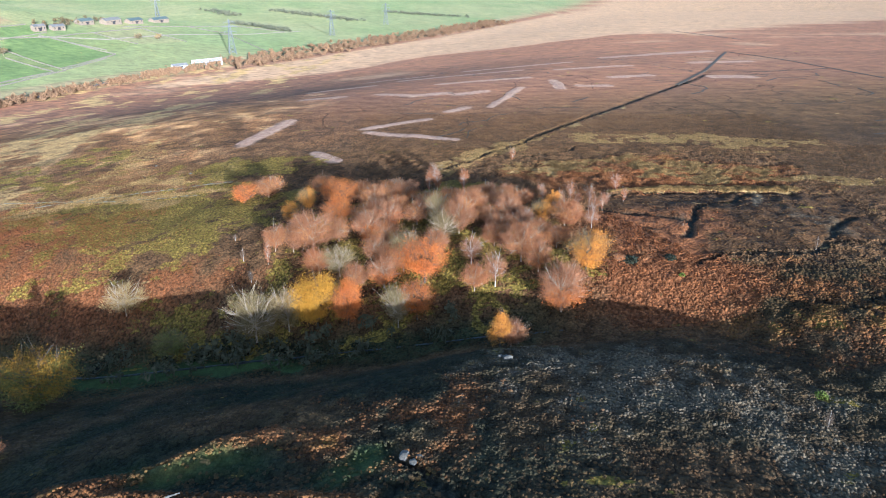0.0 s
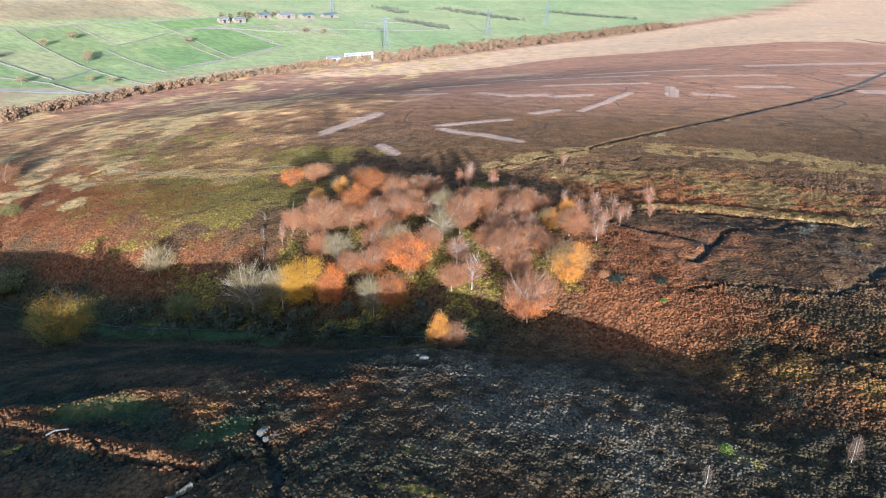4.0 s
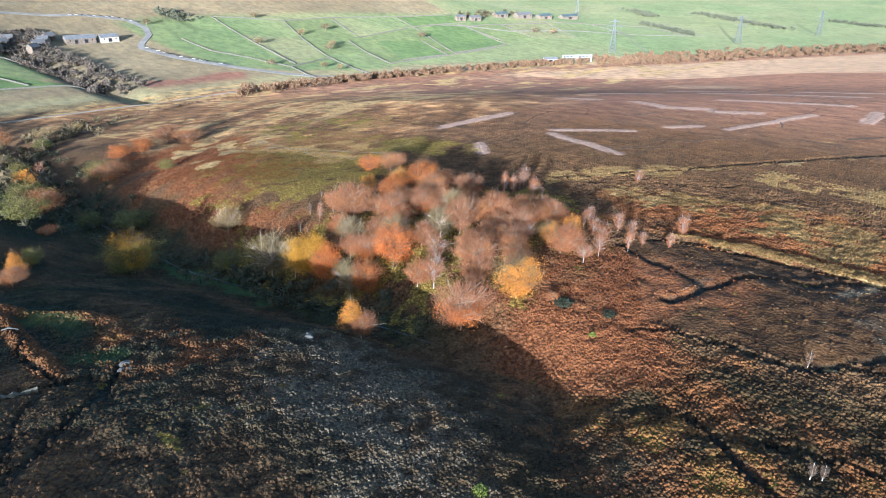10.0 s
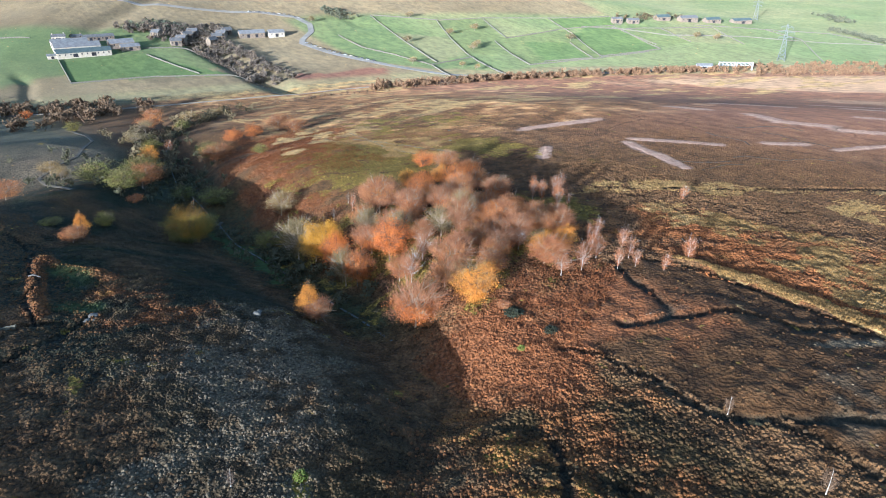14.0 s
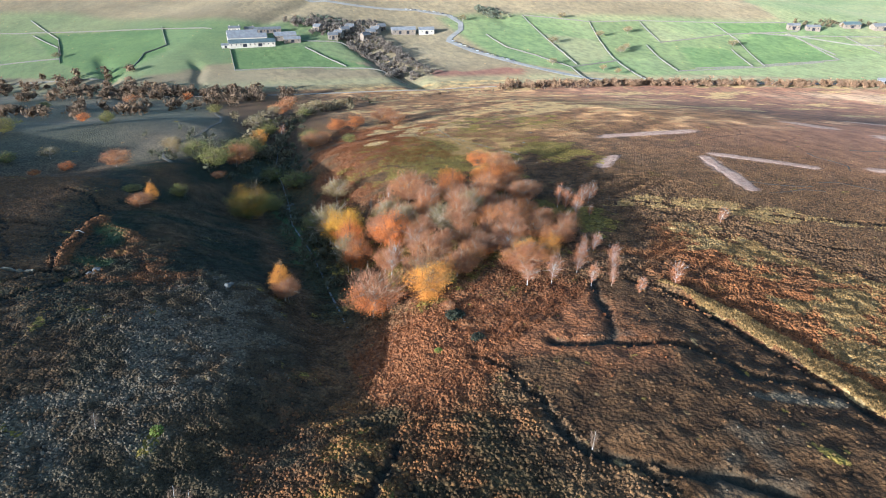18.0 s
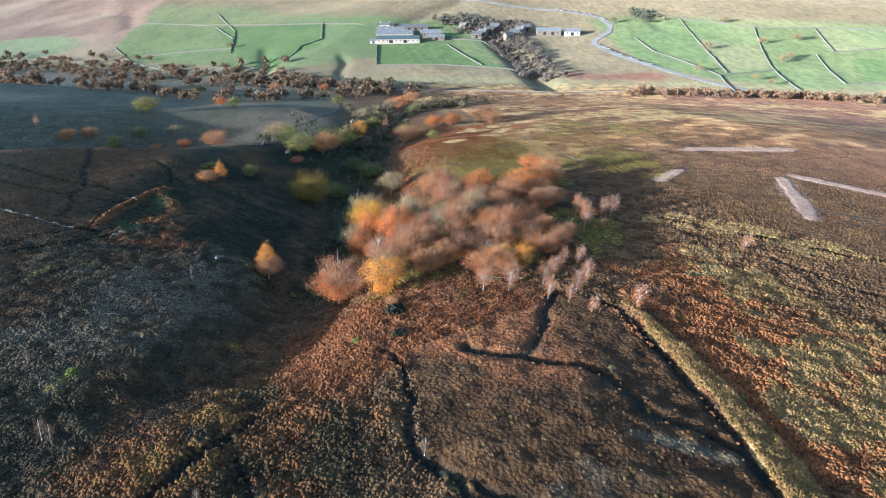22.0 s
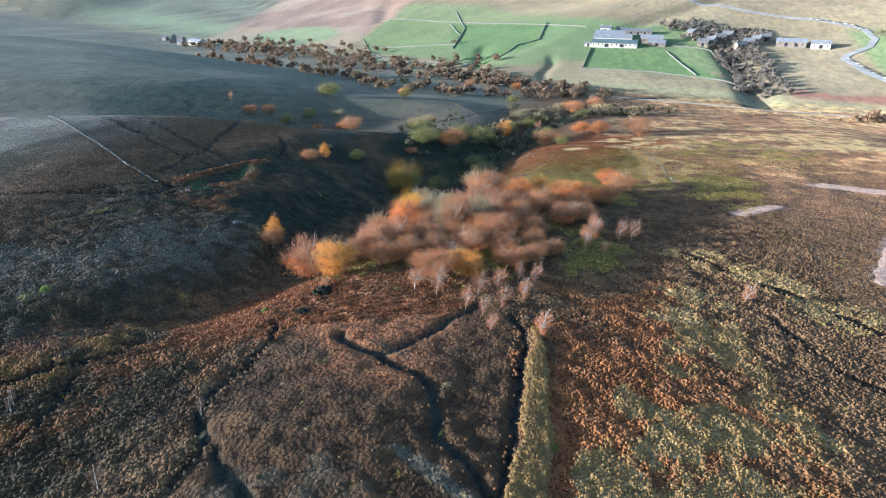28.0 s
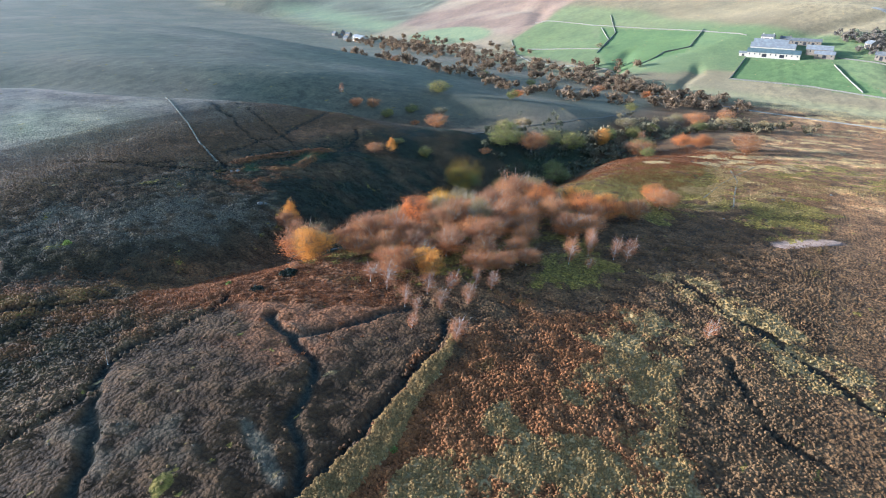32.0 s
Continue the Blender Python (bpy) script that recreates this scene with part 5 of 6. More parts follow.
def building(name, x, y, length, width, height, yaw, wall, roof, label, doors=2, windows=4, rise=0.28, category="building"):
    """A gabled building along its own x; parts: wall, roof, each door, each window."""
    root = new(name)
    root.matrix_world = pose(x, y, gz(x, y) - 0.3, 0, 0, yaw)
    L, W, H = length / 2, width / 2, height + 0.3
    top = H + width * rise
    v = [(-L, -W, -1.5), (L, -W, -1.5), (L, W, -1.5), (-L, W, -1.5), (-L, -W, H), (L, -W, H), (L, W, H), (-L, W, H), (-L, 0, top), (L, 0, top)]
    bm = bmesh.new()
    vs = [bm.verts.new(c) for c in v]
    for f in ((0, 1, 5, 4), (2, 3, 7, 6), (1, 2, 6, 9, 5), (3, 0, 4, 8, 7), (0, 3, 2, 1)):
        bm.faces.new([vs[i] for i in f])
    me = bpy.data.meshes.new("wall")
    bm.to_mesh(me)
    bm.free()
    me.materials.append(wall)
    part("wall", me, root)
    for sgn in (-1, 1):
        o, e = W + 0.5, 0.6
        slope = (top - H) / W
        ring = [(-L - e, sgn * o, H - 0.5 * slope + 0.05), (L + e, sgn * o, H - 0.5 * slope + 0.05), (L + e, 0, top + 0.05), (-L - e, 0, top + 0.05)]
        vv = np.array(ring + [(a, b, c + 0.25) for a, b, c in ring])
        ff = np.array([(0, 1, 2, 3), (4, 5, 6, 7), (0, 1, 5, 4), (1, 2, 6, 5), (2, 3, 7, 6), (3, 0, 4, 7)])
        slab = part("roof_slope", mesh_of("roof_slope", vv, ff, roof), root)
        if category == "house" or name == "farmhouse":
            c = L * 0.82 * sgn
            part("chimney", mesh_of("chimney", *box(c - 0.5, c + 0.5, sgn * 0.5 - 0.45, sgn * 0.5 + 0.45, top - 1.0, top + 1.3), wall), slab, "stone chimney stack")
    for i in range(doors):
        cx = -L + length * (i + 1) / (doors + 1)
        for sgn in (-1, 1):
            w = 0.06 * length / max(doors, 1) + 0.8
            part("door", mesh_of("door", *box(cx - w, cx + w, sgn * W - 0.08, sgn * W + 0.08, 0.1, H * 0.75), DARKGAP), root)
    for i in range(windows):
        cx = -L + length * (i + 0.5) / windows
        part("window", mesh_of("window", *box(cx - 0.6, cx + 0.6, -W - 0.08, -W + 0.08, H * 0.45, H * 0.8), DARKGAP), root)
    return tagged(root, label, category)


def pylon(x, y, h, yaw):
    """A lattice transmission tower with three pairs of arms."""
    root = new("pylon")
    root.matrix_world = pose(x, y, gz(x, y), 0, 0, yaw)
    half = lambda z: 0.09 * h * (1 - z / h) ** 1.3 + 0.012 * h
    for sx in (-1, 1):
        for sy in (-1, 1):
            zs = np.linspace(-1, h * 0.97, 9)
            part("leg", mesh_of("leg", *tube([(sx * half(max(z, 0)), sy * half(max(z, 0)), z) for z in zs], [0.26] * 9, 4), STEEL), root)
    zs = np.linspace(0, h * 0.95, 10)
    pcs = []
    for a, b in zip(zs, zs[1:]):
        ha, hb = half(a), half(b)
        for c0, c1 in (((-1, -1), (1, -1)), ((1, -1), (1, 1)), ((1, 1), (-1, 1)), ((-1, 1), (-1, -1))):
            pcs.append(beam((c0[0] * ha, c0[1] * ha, a), (c1[0] * hb, c1[1] * hb, b), 0.14))
            pcs.append(beam((c1[0] * ha, c1[1] * ha, a), (c0[0] * hb, c0[1] * hb, b), 0.14))
    part("lattice", mesh_of("lattice", *join(pcs), STEEL), root)
    for f, w in ((0.62, 0.17), (0.76, 0.21), (0.89, 0.15)):
        z = f * h
        for s in (-1, 1):
            arm = part("arm", mesh_of("arm", *join([beam((0, -0.6, z), (s * w * h, 0, z), 0.2), beam((0, 0.6, z), (s * w * h, 0, z), 0.2), beam((0, 0, z + 0.05 * h), (s * w * h, 0, z), 0.16)]), STEEL), root)
            part("insulator", mesh_of("insulator", *tube([(s * w * h, 0, z), (s * w * h, 0, z - 0.06 * h)], (0.22, 0.22), 5), STEEL), arm)
    return tagged(root, "tall grey lattice electricity pylon in the pasture", "pylon", group="pylons")


for i, (x, y, h, yaw) in enumerate(((-303, 968, 48, 25), (-209, 1280, 48, 25), (-130, 1560, 48, 25), (-590, 1420, 45, 30))):
    pylon(x, y, h, yaw)

ribbon("road", [(-900, 290), (-847, 376), (-813, 454), (-772, 492), (-735, 495), (-705, 482), (-678, 455), (-664, 447), (-608, 457), (-517, 487), (-440, 515), (-392, 560), (-372, 640), (-345, 740), (-325, 800)], 7.5, TARMAC,
       "pale winding tarmac valley road", "road", 0.5, 6)
ribbon("track", [(-540, 905), (-470, 950), (-420, 1080), (-340, 1190), (-280, 1330)], 5, TRACK, "pale farm lane between pastures", "track", 0.4)
ribbon("track", [(-520, 60), (-470, 200), (-440, 330), (-425, 420)], 4.0, TRACK, "gravel track along the valley floor", "track", 0.5)
ribbon("path", [(-372, 128), (-320, 130), (-284, 127), (-244, 112), (-218, 91), (-190, 92), (-151, 96)], 1.6, PATH_SOIL, "worn footpath across the shaded hillside", "path", 0.25, 3)
ribbon("stream", [(28, 130.5), (5, 132), (-20, 134.5), (-50, 136.6), (-90, 137.5), (-122, 141.6), (-150, 143.6), (-190, 146), (-240, 156), (-300, 170)], 0.45, WATER, "narrow rocky stream falling down the clough", "stream", 0.02, 2)

FIELD_WALLS = [[(-965, -69), (-850, -26), (-766, -17)], [(-811, -149), (-752, -17)], [(-820, 101), (-721, 103), (-701, 77), (-640, 60)], [(-681, 172), (-602, 168)], [(-675, 260), (-586, 288)],
               [(-602, 167), (-594, 241), (-565, 326), (-516, 337)], [(-700, 262), (-690, 310), (-620, 345)], [(-885, -208), (-781, -154), (-700, -90), (-627, 39)],
               [(-891, -60), (-808, -23), (-731, -15)], [(-1017, -221), (-912, -74), (-810, 97), (-769, 160)]]
FIELD_WALLS += [[(-735, 594), (-653, 578), (-563, 558), (-504, 542)], [(-674, 506), (-610, 504), (-562, 519), (-496, 529), (-395, 496)], [(-678, 672), (-596, 635), (-523, 604), (-491, 593), (-403, 569)],
                [(-652, 741), (-566, 710)], [(-562, 707), (-566, 828), (-542, 930)], [(-613, 842), (-542, 820), (-430, 756)], [(-672, 675), (-656, 744), (-615, 846), (-579, 948)],
                [(-430, 756), (-424, 844)], [(-556, 681), (-496, 656), (-442, 637), (-428, 754)], [(-541, 910), (-444, 888)], [(-496, 529), (-505, 600)]]
FIELD_WALLS += [[(-563, 862), (-526, 910), (-425, 872), (-437, 757)], [(-523, 918), (-502, 975), (-428, 948)], [(-502, 975), (-478, 1080), (-387, 1021)], [(-448, 667), (-434, 741), (-508, 778)],
                [(-500, 1060), (-447, 1189), (-371, 1163), (-254, 994)], [(-735, 595), (-672, 675)], [(-447, 1189), (-400, 1330), (-300, 1290)]]
for i, w in enumerate(FIELD_WALLS):
    stone_wall(w, "grey dry-stone wall between green pastures", 1.4, 0.7, 6.0, 80 + i)
stone_wall([(-94, -66), (-64, -30), (-39, 14), (-20, 43), (-9.5, 64.5)], "tumbled dry-stone wall across the dark moor", 0.6, 0.7, 0.9, 120, True, MOSSWALL)
stone_wall([(-79, 233), (-100, 231), (-128, 229), (-150, 224)], "low broken dry-stone wall on the grassy slope", 0.4, 0.6, 0.9, 121, True, MOSSWALL)
stone_wall([(-168, 232), (-150, 229), (-120, 224), (-88, 222)], "low ruined wall edging the pale grass", 0.35, 0.5, 0.9, 122, True, MOSSWALL)

building("farm_shed", -691, 199, 54, 13, 4.5, 90, CREAM, TEAL, "long cream farm shed with dark green roof", 2, 10)
building("farm_shed", -707, 196, 46, 15, 6, 90, CREAM, SHEET, "large farm shed with grey sheet roof", 2, 6)
building("farm_shed", -723, 192, 36, 14, 6, 90, CREAM, SHEET, "grey-roofed cattle shed in the farmyard", 2, 5)
building("barn", -712, 243, 26, 14, 5, 90, BROWNWALL, SHEET, "brown barn with pale sheet roof", 1, 3)
building("barn", -699, 249, 20, 10, 4, 90, BROWNWALL, SHEET, "low brown barn beside the farm sheds", 1, 3)
building("stable", -744, 226, 34, 9, 4, 92, BROWNWALL, SLATE, "long stone stable with slate roof", 3, 4)
building("farmhouse", -748, 186, 14, 9, 6, 80, CREAM, SLATE, "stone farmhouse with slate roof", 1, 4)
building("farmhouse", -752, 205, 12, 8, 6, 95, BROWNWALL, SLATE, "small stone house behind the farm sheds", 1, 3)
building("outbuilding", -690, 168, 9, 6, 3, 90, CREAM, SHEET, "small pale outbuilding beside the farmyard", 1, 1)
building("barn", -716, 402, 32, 13, 5, 80, BROWNWALL, SHEET, "large brown barn near the road bend", 2, 4)
building("barn", -708, 432, 20, 12, 5, 80, CREAM, SHEET, "pale grey-roofed barn near the road bend", 1, 3)
for i in range(9):
    building("cottage", -742 + (i * 37) % 48, 292 + i * 10.5, 12, 8, 5.5, 30 + (i * 53) % 90, BROWNWALL, SLATE, "stone cottage with slate roof among trees", 1, 3, 0.4, "house")
building("farmhouse", -553, 932, 16, 9, 6, 60, BROWNWALL, SLATE, "brown stone farmhouse among pastures", 1, 4)
building("barn", -540, 955, 18, 9, 5, 60, BROWNWALL, SLATE, "stone barn beside the farmhouse", 1, 3)
building("farm_shed", -540, 1030, 26, 12, 5, 75, BROWNWALL, TEAL, "farm shed with dark green roof", 1, 4)
building("farm_shed", -522, 1075, 34, 12, 6, 75, BROWNWALL, SLATE, "brown farm shed with slate roof", 1, 4)
building("farm_shed", -508, 1125, 30, 12, 5, 75, BROWNWALL, TEAL, "long farm shed with green roof", 1, 4)
building("farm_shed", -498, 1200, 40, 12, 5, 75, BROWNWALL, TEAL, "low brown farm shed with green roof", 1, 4)
for i in range(7):
    building("cottage", -985 - 40 * (i % 4), -590 - (i * 47) % 150, 14, 9, 5.5, (i * 41) % 90, BROWNWALL, SLATE, "stone cottage among trees in the wooded valley", 1, 3, 0.4, "house")
building("mill", -975, -585, 46, 14, 8, 60, CREAM, SHEET, "long pale mill building on the valley floor", 2, 8)


def gantry(x, y, yaw):
    """Two white portal bays at the rail tunnel."""
    root = new("rail_gantry")
    root.matrix_world = pose(x, y, gz(x, y), 0, 0, yaw)
    for bay in (-1, 1):
        c = bay * 10.5
        for s in (-9, 9):
            part("post", mesh_of("post", *box(c + s - 0.8, c + s + 0.8, -1, 1, -2, 9), WHITE), root)
        part("beam", mesh_of("beam", *box(c - 9.8, c + 9.8, -0.9, 0.9, 7.6, 8.8), WHITE), root)
        for s in (-5, 0, 5):
            part("tie", mesh_of("tie", *box(c + s - 0.4, c + s + 0.4, -5, 5, 6.4, 7.2), WHITE), root)
        part("lower_beam", mesh_of("lower_beam", *box(c - 9.0, c + 9.0, 3.6, 4.8, 4.2, 5.2), WHITE), root)
    return tagged(root, "white concrete portal frames beside the railway", "gantry")


gantry(-300, 850, 45)
building("cabin", -325, 822, 18, 7, 4, 45, WHITE, SHEET, "low white railway building", 1, 4)


def car(x, y, yaw, paint):
    root = new("car")
    root.matrix_world = pose(x, y, gz(x, y) + 0.55, 0, 0, yaw)
    part("body", mesh_of("body", *box(-2.1, 2.1, -0.9, 0.9, 0.35, 0.95), paint), root)
    v, f = box(-1.3, 1.0, -0.8, 0.8, 0.95, 1.5)
    v[4:, 0] *= 0.75
    part("cabin", mesh_of("cabin", v, f, DARKGAP), root)
    for sx in (-1.3, 1.3):
        for sy in (-0.9, 0.9):
            wheel = part("wheel", mesh_of("wheel", *tube([(sx, sy - 0.1, 0.33), (sx, sy + 0.1, 0.33)], (0.33, 0.33), 8), DARKGAP), root)
            part("rim", mesh_of("rim", *tube([(sx, sy - 0.12, 0.33), (sx, sy + 0.12, 0.33)], (0.2, 0.2), 6), STEEL), wheel, "grey metal rim")
    return root


PAINTS = [WHITE, SLATE, WHITE, CREAM, DARKGAP, SHEET]
lane = resample([(-662, 449), (-608, 459), (-540, 481)], 8.5)
lane2 = resample([(-820, 440), (-790, 480), (-760, 495)], 7.0)
for i, (x, y) in enumerate(np.concatenate([lane[::1][:14], lane2])):
    tagged(car(x + 2.0, y + 2.6, 15 + 5 * (i % 3), PAINTS[i % 6]), "parked car in the roadside line", "car", group="cars along the road")


# ---- far woods ----
def wood(name, runs, mats, label, seed, size=(3.0, 4.4), sprays=60):
    """Many distant tree crowns in one mesh: stems and sprays of leaves with uneven outlines. runs: (points, width, count)."""
    rng = np.random.RandomState(seed)
    V, F, o = [], [], 0
    for pts, width, count in runs:
        p = resample(pts, 4.0)
        i = rng.randint(0, len(p), count)
        c = p[i] + rng.uniform(-0.5, 0.5, (count, 2)) * width
        z = ground_z(c[:, 0], c[:, 1])
        for (x, y), zz in zip(c, z):
            r = rng.uniform(*size)
            h = r * rng.uniform(1.7, 2.4)
            n = sprays
            k3 = rng.randint(3, 6)                    # a crown is several uneven masses
            mass = rng.normal(0, 0.30, (k3, 3)) * np.array((r, r, h * 0.26))
            d = rng.normal(0, 0.30, (n, 3)) * np.array((r, r, h * 0.42)) * rng.uniform(0.6, 1.1, (k3, 1))[rng.randint(0, k3, n)]
            q = np.array((x, y, zz + h * 0.44)) + mass[rng.randint(0, k3, n)] * 1.15 + d
            q[:, 2] = np.maximum(q[:, 2], zz + 0.03 * h)
            u = rng.normal(0, 1, (n, 3)) * r * 0.13
            w = rng.normal(0, 1, (n, 3)) * r * 0.13
            V.append(np.stack([q - u, q + w, q + u, q - w], 1).reshape(-1, 3))
            k = np.arange(n * 4).reshape(-1, 4) + o
            F.append(k)
            o += n * 4
            tv, tf = tube([(x, y, zz - 0.5), (x, y, zz + h * 0.6)], (0.2, 0.1), 3)
            V.append(tv)
            F.append(tf + o)
            o += len(tv)
    return tagged(new(name, mesh_of(name, np.concatenate(V), np.concatenate(F), mats)), label, "woodland", kind="stuff")


wood("woodland", [([(-412, 400), (-392, 480), (-382, 560), (-335, 730), (-300, 810)], 24, 330), ([(-285, 830), (-150, 1120), (-20, 1380), (140, 1700)], 84, 760)], foliage("faded_gold_leaves", (0.15, 0.098, 0.058), (0.26, 0.170, 0.100), 0.3, 0.22),
     "long belt of golden autumn trees on the valley floor", 201, (2.4, 4.6), 80)
wood("woodland", [([(-560, 40), (-500, 120), (-450, 190)], 60, 90), ([(-500, -210), (-430, -90), (-400, 40), (-420, 120)], 80, 70), ([(-1000, -560), (-776, -230), (-640, -80), (-560, 40)], 120, 300)],
     foliage("faded_rust_twigs", (0.118, 0.076, 0.042), (0.205, 0.132, 0.072), 0.4, 0.18), "bare and rust-coloured trees along the valley river", 202, (3.6, 6.5), 120)
wood("woodland", [([(-777, 276), (-735, 325), (-680, 338), (-618, 344), (-540, 345)], 52, 300), ([(-760, 300), (-745, 380)], 40, 70)], foliage("faded_grey_twigs", (0.125, 0.098, 0.070), (0.21, 0.165, 0.12), 0.35, 0.2),
     "grey leafless wood below the hamlet", 203, (3.0, 4.4), 110)
DARKLEAF = foliage("dark_far_leaves", (0.085, 0.092, 0.060), (0.16, 0.16, 0.10), 0.2, 0.22)
wood("woodland", [([(-430, 1423), (-365, 1375), (-303, 1312)], 36, 120), ([(-412, 1715), (-206, 1612)], 40, 150), ([(-560, 1640), (-470, 1560)], 40, 70), ([(-150, 1880), (60, 1850)], 40, 120), ([(-780, 540), (-740, 560)], 30, 40), ([(-790, 285), (-770, 330)], 30, 30)],
     DARKLEAF, "dark plantation blocks on the green hillside", 204)
wood("woodland", [([(-290, 150), (-335, 200), (-372, 240)], 44, 60), ([(-570, 950), (-555, 1010), (-545, 1090)], 34, 26), ([(-250, 152), (-190, 140)], 26, 24)],
     foliage("olive_far_leaves", (0.085, 0.070, 0.038), (0.17, 0.130, 0.068), 0.3, 0.25), "mixed olive and brown trees of the lower clough", 206, (2.6, 4.6))
wood("hedgerow", [([(-388, 245), (-384, 291), (-392, 340), (-386, 385), (-382, 430), (-385, 494)], 8, 75)],
     foliage("hedge_leaves", (0.16, 0.105, 0.06), (0.25, 0.170, 0.10), 0.3, 0.22), "row of small brown trees along the valley railway", 207, (0.9, 1.9), 40)
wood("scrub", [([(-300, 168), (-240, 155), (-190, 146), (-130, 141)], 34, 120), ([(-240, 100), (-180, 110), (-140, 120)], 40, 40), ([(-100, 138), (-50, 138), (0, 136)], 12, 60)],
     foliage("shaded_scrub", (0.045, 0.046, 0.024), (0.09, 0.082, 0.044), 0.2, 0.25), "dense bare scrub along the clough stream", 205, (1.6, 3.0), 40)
plant("oakbare", [(-601, 568, 11, 6), (-513, 514, 9, 6), (-607, 643, 11, 6), (-532, 622, 11, 6), (-517, 789, 11, 7), (-545, 640, 10, 6), (-440, 980, 11, 6), (-420, 1000, 11, 6), (-610, 690, 12, 7), (-740, 500, 11, 6), (-700, 640, 11, 6),
               (-450, 560, 8, 4), (-470, 555, 8, 4), (-755, -20, 9, 5)])


# ---- small things on the moor ----
def boulder(x, y, s, seed, label):
    rng = np.random.RandomState(seed)
    bm = bmesh.new()
    bmesh.ops.create_icosphere(bm, subdivisions=2, radius=s)
    for v in bm.verts:
        v.co = Vector((v.co.x * 1.3, v.co.y, v.co.z * 0.6)) * rng.uniform(0.78, 1.12)
    me = bpy.data.meshes.new("boulder")
    bm.to_mesh(me)
    bm.free()
    me.materials.append(PALEROCK)
    ob = new("boulder", me)
    ob.matrix_world = pose(x, y, gz(x, y) + 0.2 * s, 0, 0, seed * 37)
    return tagged(ob, label, "boulder", group="boulders on the moor")


PALEROCK = plain("pale_gritstone", (0.055, 0.05, 0.042), (0.13, 0.12, 0.10), 1.5, bump=0.06)
for i, (x, y, s) in enumerate(((12.6, 106.4, 0.8), (11.2, 107.4, 0.5), (-6, 78, 0.9), (-4.5, 76.5, 0.6), (-3.5, 77.6, 0.5), (-55, 152, 0.6), (-118, 141, 0.9), (-121, 143, 0.7), (-112, 139.5, 0.6), (-100, 247, 0.6), (-120, 262, 0.5), (-62, 232, 0.4))):
    boulder(x, y, s, i, "pale weathered gritstone boulder in the heather")


def gorse(x, y, s):
    rng = np.random.RandomState(int(abs(x) * 7 + y))
    k = 420
    d = rng.normal(0, 1, (k, 3))
    d /= np.linalg.norm(d, axis=1, keepdims=True)
    d[:, 2] = np.abs(d[:, 2])
    q = d * s * rng.uniform(0.6, 1.05, (k, 1))
    u, w = rng.normal(0, 0.1 * s, (k, 3)), rng.normal(0, 0.1 * s, (k, 3))
    v = np.stack([q - u, q + w, q + u], 1).reshape(-1, 3)
    root = new("gorse_bush")
    root.matrix_world = pose(x, y, gz(x, y) - 0.05)
    part("foliage", mesh_of("foliage", v, np.arange(k * 3).reshape(-1, 3), LEAF_GREEN), root)
    part("stem", mesh_of("stem", *tube([(0, 0, -0.2), (0.05, 0, 0.5 * s), (0, 0.05, 0.8 * s)], (0.06, 0.05, 0.02), 5), BARK_DARK), root)
    return tagged(root, "small bright green gorse bush in dark heather", "bush")


LEAF_GREEN = foliage("gorse_leaves", (0.07, 0.10, 0.016), (0.18, 0.21, 0.04))
gorse(64.8, 91.2, 1.1)
gorse(86, 205, 0.7)
gorse(58, 141, 0.8)


def juniper(x, y, s):
    """A low, spreading evergreen: a woody base with arching stems and dense dark sprays."""
    rng = np.random.RandomState(int(abs(x) * 5 + y))
    root = new("juniper_bush")
    root.matrix_world = pose(x, y, gz(x, y) - 0.1)
    k = 900
    d = rng.normal(0, 1, (k, 3))
    d /= np.linalg.norm(d, axis=1, keepdims=True)
    q = d * np.array((1.25, 1.0, 0.55)) * s * rng.uniform(0.5, 1.05, (k, 1))
    q[:, 2] = np.abs(q[:, 2])
    u, w = rng.normal(0, 0.11 * s, (k, 3)), rng.normal(0, 0.11 * s, (k, 3))
    part("foliage", mesh_of("foliage", np.stack([q - u, q + w, q + u], 1).reshape(-1, 3), np.arange(k * 3).reshape(-1, 3), LEAF_DARK), root)
    for i in range(5):
        a = 1.257 * i
        part("stem", mesh_of("stem", *tube([(0, 0, -0.1), (0.4 * s * math.cos(a), 0.4 * s * math.sin(a), 0.3 * s), (0.9 * s * math.cos(a), 0.8 * s * math.sin(a), 0.4 * s)], (0.07, 0.05, 0.02), 5), BARK_DARK), root)
    return tagged(root, "low dark evergreen bush spreading in the heather", "bush", group="dark bushes on the bank")


LEAF_DARK = foliage("dark_needles", (0.014, 0.016, 0.009), (0.034, 0.036, 0.018), 0.05)
juniper(47.2, 149.2, 2.0)
juniper(57.8, 149.6, 1.5)


def sapling(x, y, h):
    rng = np.random.RandomState(int(abs(x) * 3 + y))
    root = new("sapling")
    root.matrix_world = pose(x, y, gz(x, y) - 0.1)
    path = [(0, 0, 0), (0.05, 0.1, 0.4 * h), (0.0, 0.25, 0.95 * h)]
    part("stem", mesh_of("stem", *tube(path, (0.09, 0.06, 0.015), 5), BARK_BIRCH), root)
    spots = dome(rng, 420, h, 0.26 * h, 0.12, 0.4)
    part("crown", mesh_of("crown", *twig_cloud(rng, spots, 0.24 * h, 0.014), PALE_TWIG), root)
    return tagged(root, "thin pale leafless sapling standing alone", "sapling", group="saplings")


PALE_TWIG = foliage("pale_twigs", (0.07, 0.048, 0.032), (0.13, 0.095, 0.065), 0.1)
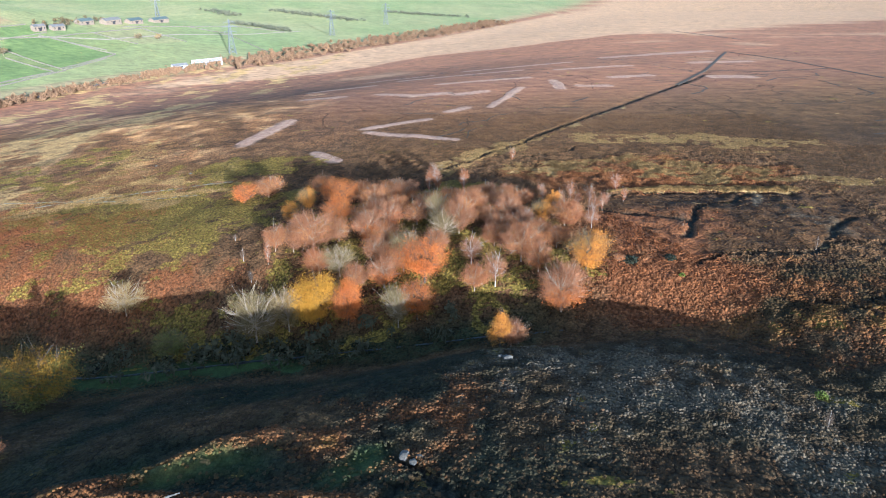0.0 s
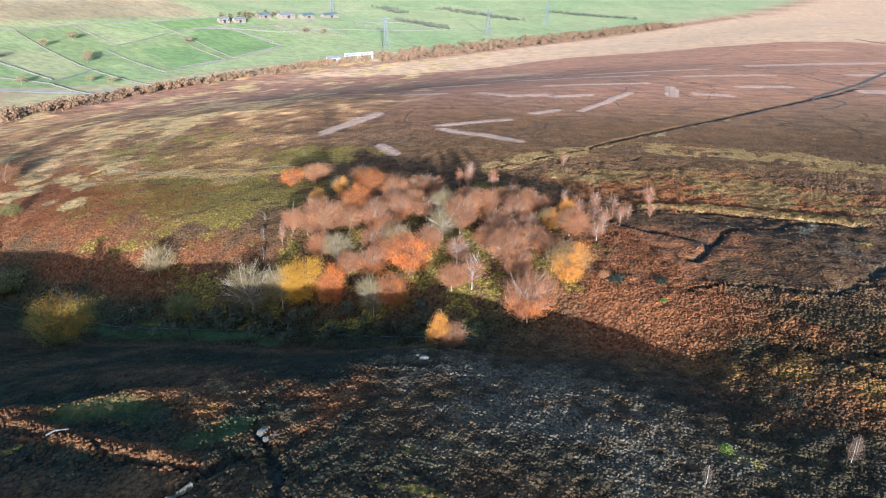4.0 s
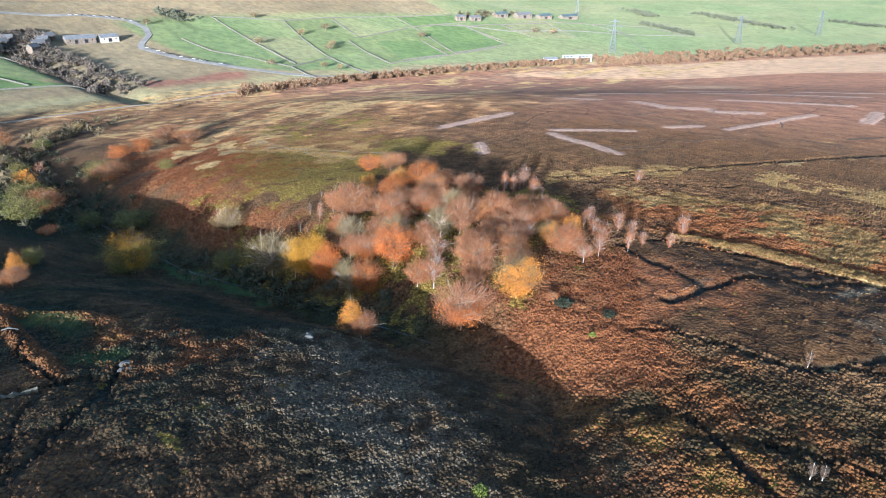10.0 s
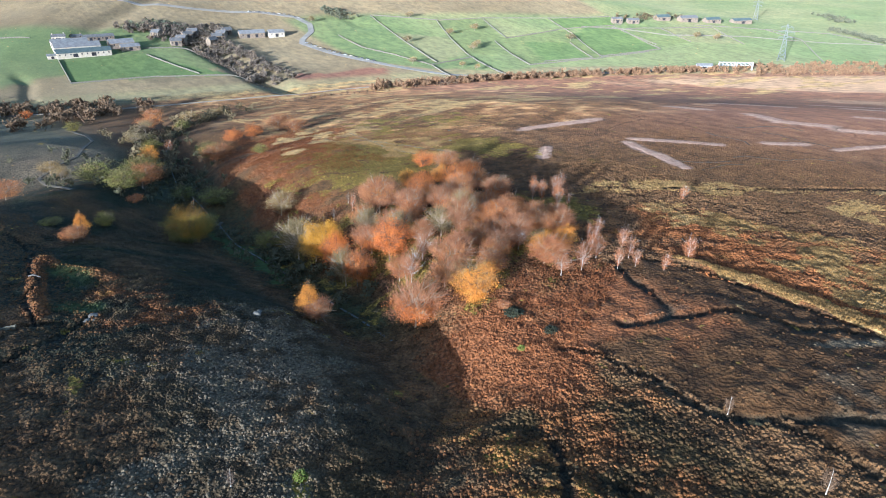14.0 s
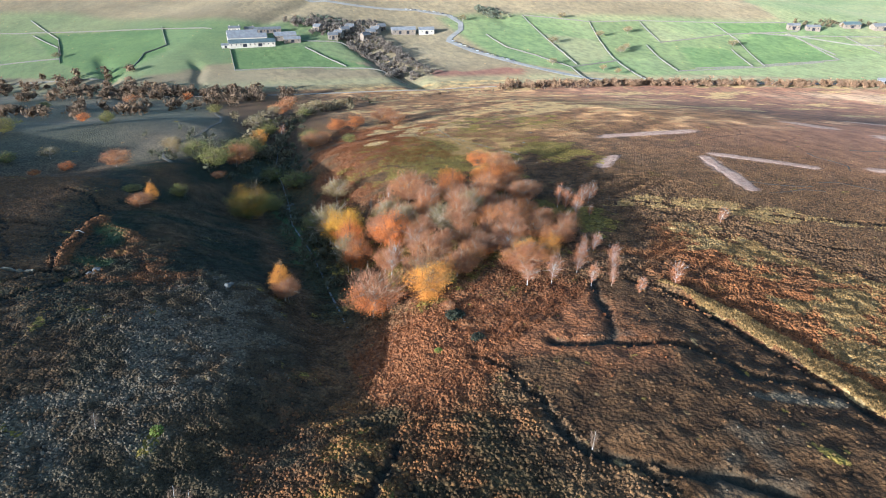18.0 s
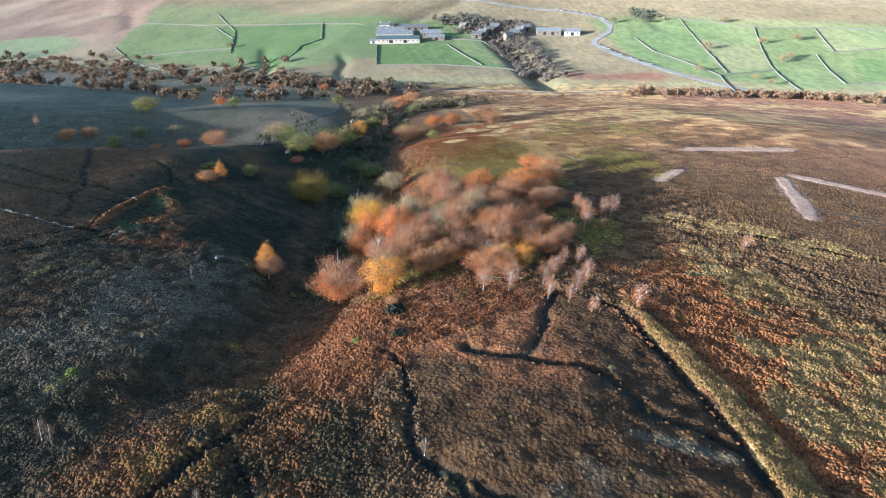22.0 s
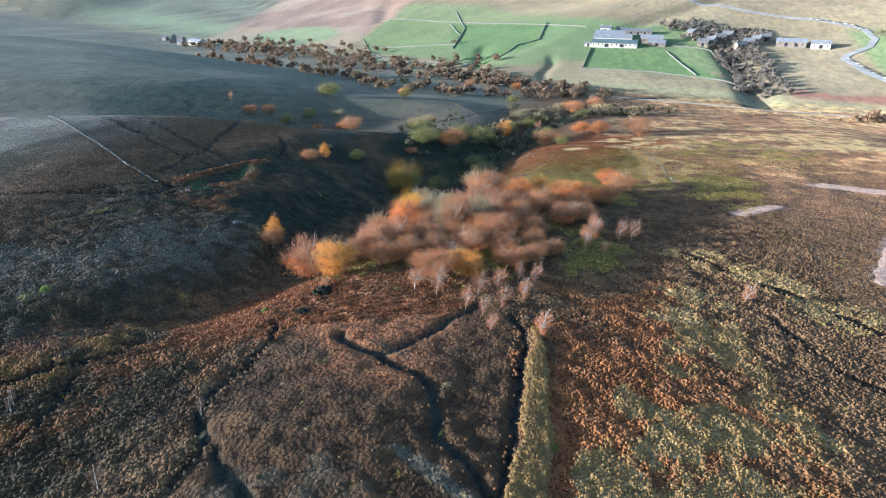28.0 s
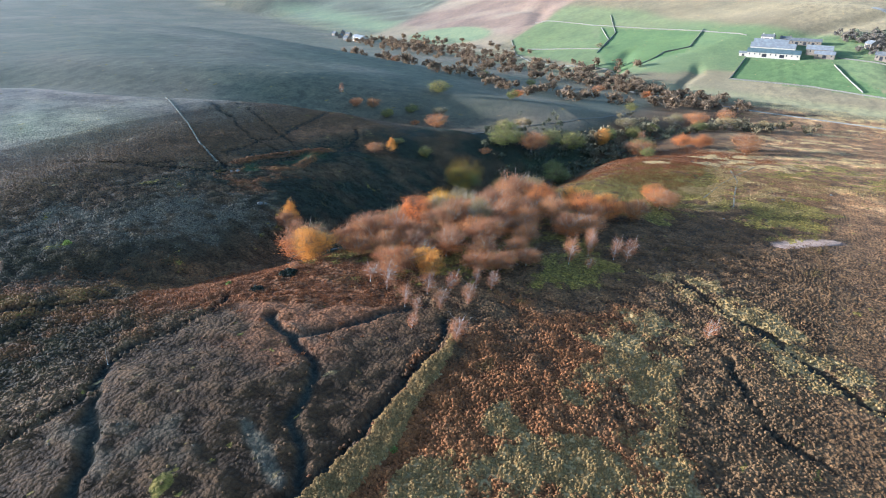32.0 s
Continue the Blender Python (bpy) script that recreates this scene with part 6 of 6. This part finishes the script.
for x, y, h in ((82.5, 93.4, 4.6), (61.1, 82.5, 3.6), (83.6, 95.2, 4.0), (100.6, 120.1, 3.2), (102, 121, 2.8), (112, 145.9, 4.6), (94.8, 150.5, 3.6), (-57, 168, 4.5), (-53, 160, 4.2), (-62, 178, 2.6)):
    sapling(x, y, h)
LOGWOOD = plain("bleached_log", (0.08, 0.072, 0.06), (0.14, 0.13, 0.11), 1.2)
log = new("log", mesh_of("log", *tube([(-41, 70, gz(-41, 70) + 0.35), (-40, 71, gz(-40, 71) + 0.4), (-38.6, 72.3, gz(-38.6, 72.3) + 0.35)], (0.14, 0.16, 0.1), 7), LOGWOOD))
tagged(log, "bleached fallen log lying across a track", "log")
plant("rust", [(-6, 186, 8, 4.2), (2, 190, 7, 4), (-14, 184, 8.5, 4), (10, 191, 6.5, 3.6), (-24, 178, 9, 4.2), (26, 162, 8, 4), (30, 157, 8, 3.8), (-30, 172, 9, 4), (5, 176, 9, 4)])
plant("mixed", [(-20, 182, 9, 4), (22, 168, 8, 4), (-2, 182, 8, 4)])
plant("bare", [(14, 196, 6, 3.4), (20, 192, 6.5, 3.6), (-34, 160, 9.5, 4), (-18, 160, 9.5, 4.2), (8, 146, 9, 3.6)])

# ---- peat cracks and drains of the plateau ----
PEAT = plain("bare_peat", (0.022, 0.018, 0.013), (0.05, 0.038, 0.026), 0.8)
rng = np.random.RandomState(301)
for i in range(46):
    x, y = rng.uniform(-60, 260), rng.uniform(275, 640)
    a = rng.normal(0, 0.6) + (1.57 if i % 5 == 0 else 0)
    pts = [(x, y)]
    for _ in range(rng.randint(3, 7)):
        a += rng.normal(0, 0.45)
        x, y = x + 7 * math.cos(a), y + 7 * math.sin(a)
        pts.append((x, y))
    ribbon("ditch", pts, rng.uniform(0.6, 1.5), PEAT, "narrow dark peat crack in the heather", "ditch", 0.10, 2.0)
for pts, w in (([(152, 430), (201, 509), (240, 585), (275, 653)], 2.6), ([(275, 653), (290, 610), (298, 573), (311, 465)], 3.0), ([(356, 811), (340, 900), (328, 974)], 4.0), ([(201, 509), (240, 500), (300, 520)], 2.0)):
    ribbon("ditch", pts, w, PEAT, "dark drain across the far moor", "ditch", 0.15, 4.0)


# ---- burnt strips on the plateau ----
BURNT, n, l, b = material("burnt_heather", 0.95, 0.1)
co = n.new("ShaderNodeTexCoord").outputs["Object"]
f1, f2 = noise_node(n, l, 0.5, 5, co), noise_node(n, l, 2.4, 4, co)
c1 = ramp_node(n, l, f1, [(0.3, (0.150, 0.096, 0.066)), (0.5, (0.198, 0.130, 0.092)), (0.72, (0.240, 0.166, 0.120))])
c2 = ramp_node(n, l, f2, [(0.3, (0.70, 0.68, 0.66)), (0.7, (1.25, 1.24, 1.22))])
l.new(mix_node(n, l, "MULTIPLY", 1.0, c1, c2), b.inputs["Base Color"])
bump_node(n, l, b, f2, 0.8, 0.2)


def burnt_strip(a, e, w, seed):
    """A mown and burnt strip of moor with a ragged edge, a hand's breadth over the ground sheet."""
    (ax, ay), (ex, ey) = a, e
    ln = math.hypot(ex - ax, ey - ay)
    ux, uy = (ex - ax) / ln, (ey - ay) / ln
    k, m = int(ln / 1.3) + 2, 7
    s = np.linspace(-0.06, 1.06, k)
    ends = np.clip((0.5 - np.abs(s - 0.5) + 0.07) / 0.05, 0.25, 1)
    lw = w * (1 + 0.22 * wave(s * ln, s * 0 + seed * 9, 9, 81) + 0.22 * wave(s * ln, s * 0 + seed * 5, 3, 82)) * ends
    rw = w * (1 + 0.22 * wave(s * ln, s * 0 + seed * 3, 9, 83) + 0.22 * wave(s * ln, s * 0 + seed * 7, 3, 84)) * ends
    bow = 1.5 * wave(s * ln, s * 0 + seed, 30, 85)
    rows = []
    for j in range(m):
        t = j / (m - 1)
        off = bow + lw * (1 - t) - rw * t
        x, y = ax + ux * s * ln - uy * off, ay + uy * s * ln + ux * off
        rows.append(np.column_stack([x, y, ground_z(x, y) + (0.14 if 0 < j < m - 1 else -0.25)]))
    v = np.concatenate(rows)
    i = np.arange(k - 1)
    f = np.concatenate([np.stack([r * k + i, r * k + i + 1, (r + 1) * k + i + 1, (r + 1) * k + i], 1) for r in range(m - 1)])
    return tagged(new("burnt_strip", mesh_of("burnt_strip", v, f, BURNT, True)), "pale burnt strip cut into the heather moor", "ground patch", kind="structure")


for i, (a, e, w) in enumerate(BURNS + BURNS_FAR):
    burnt_strip(a, e, w, i)
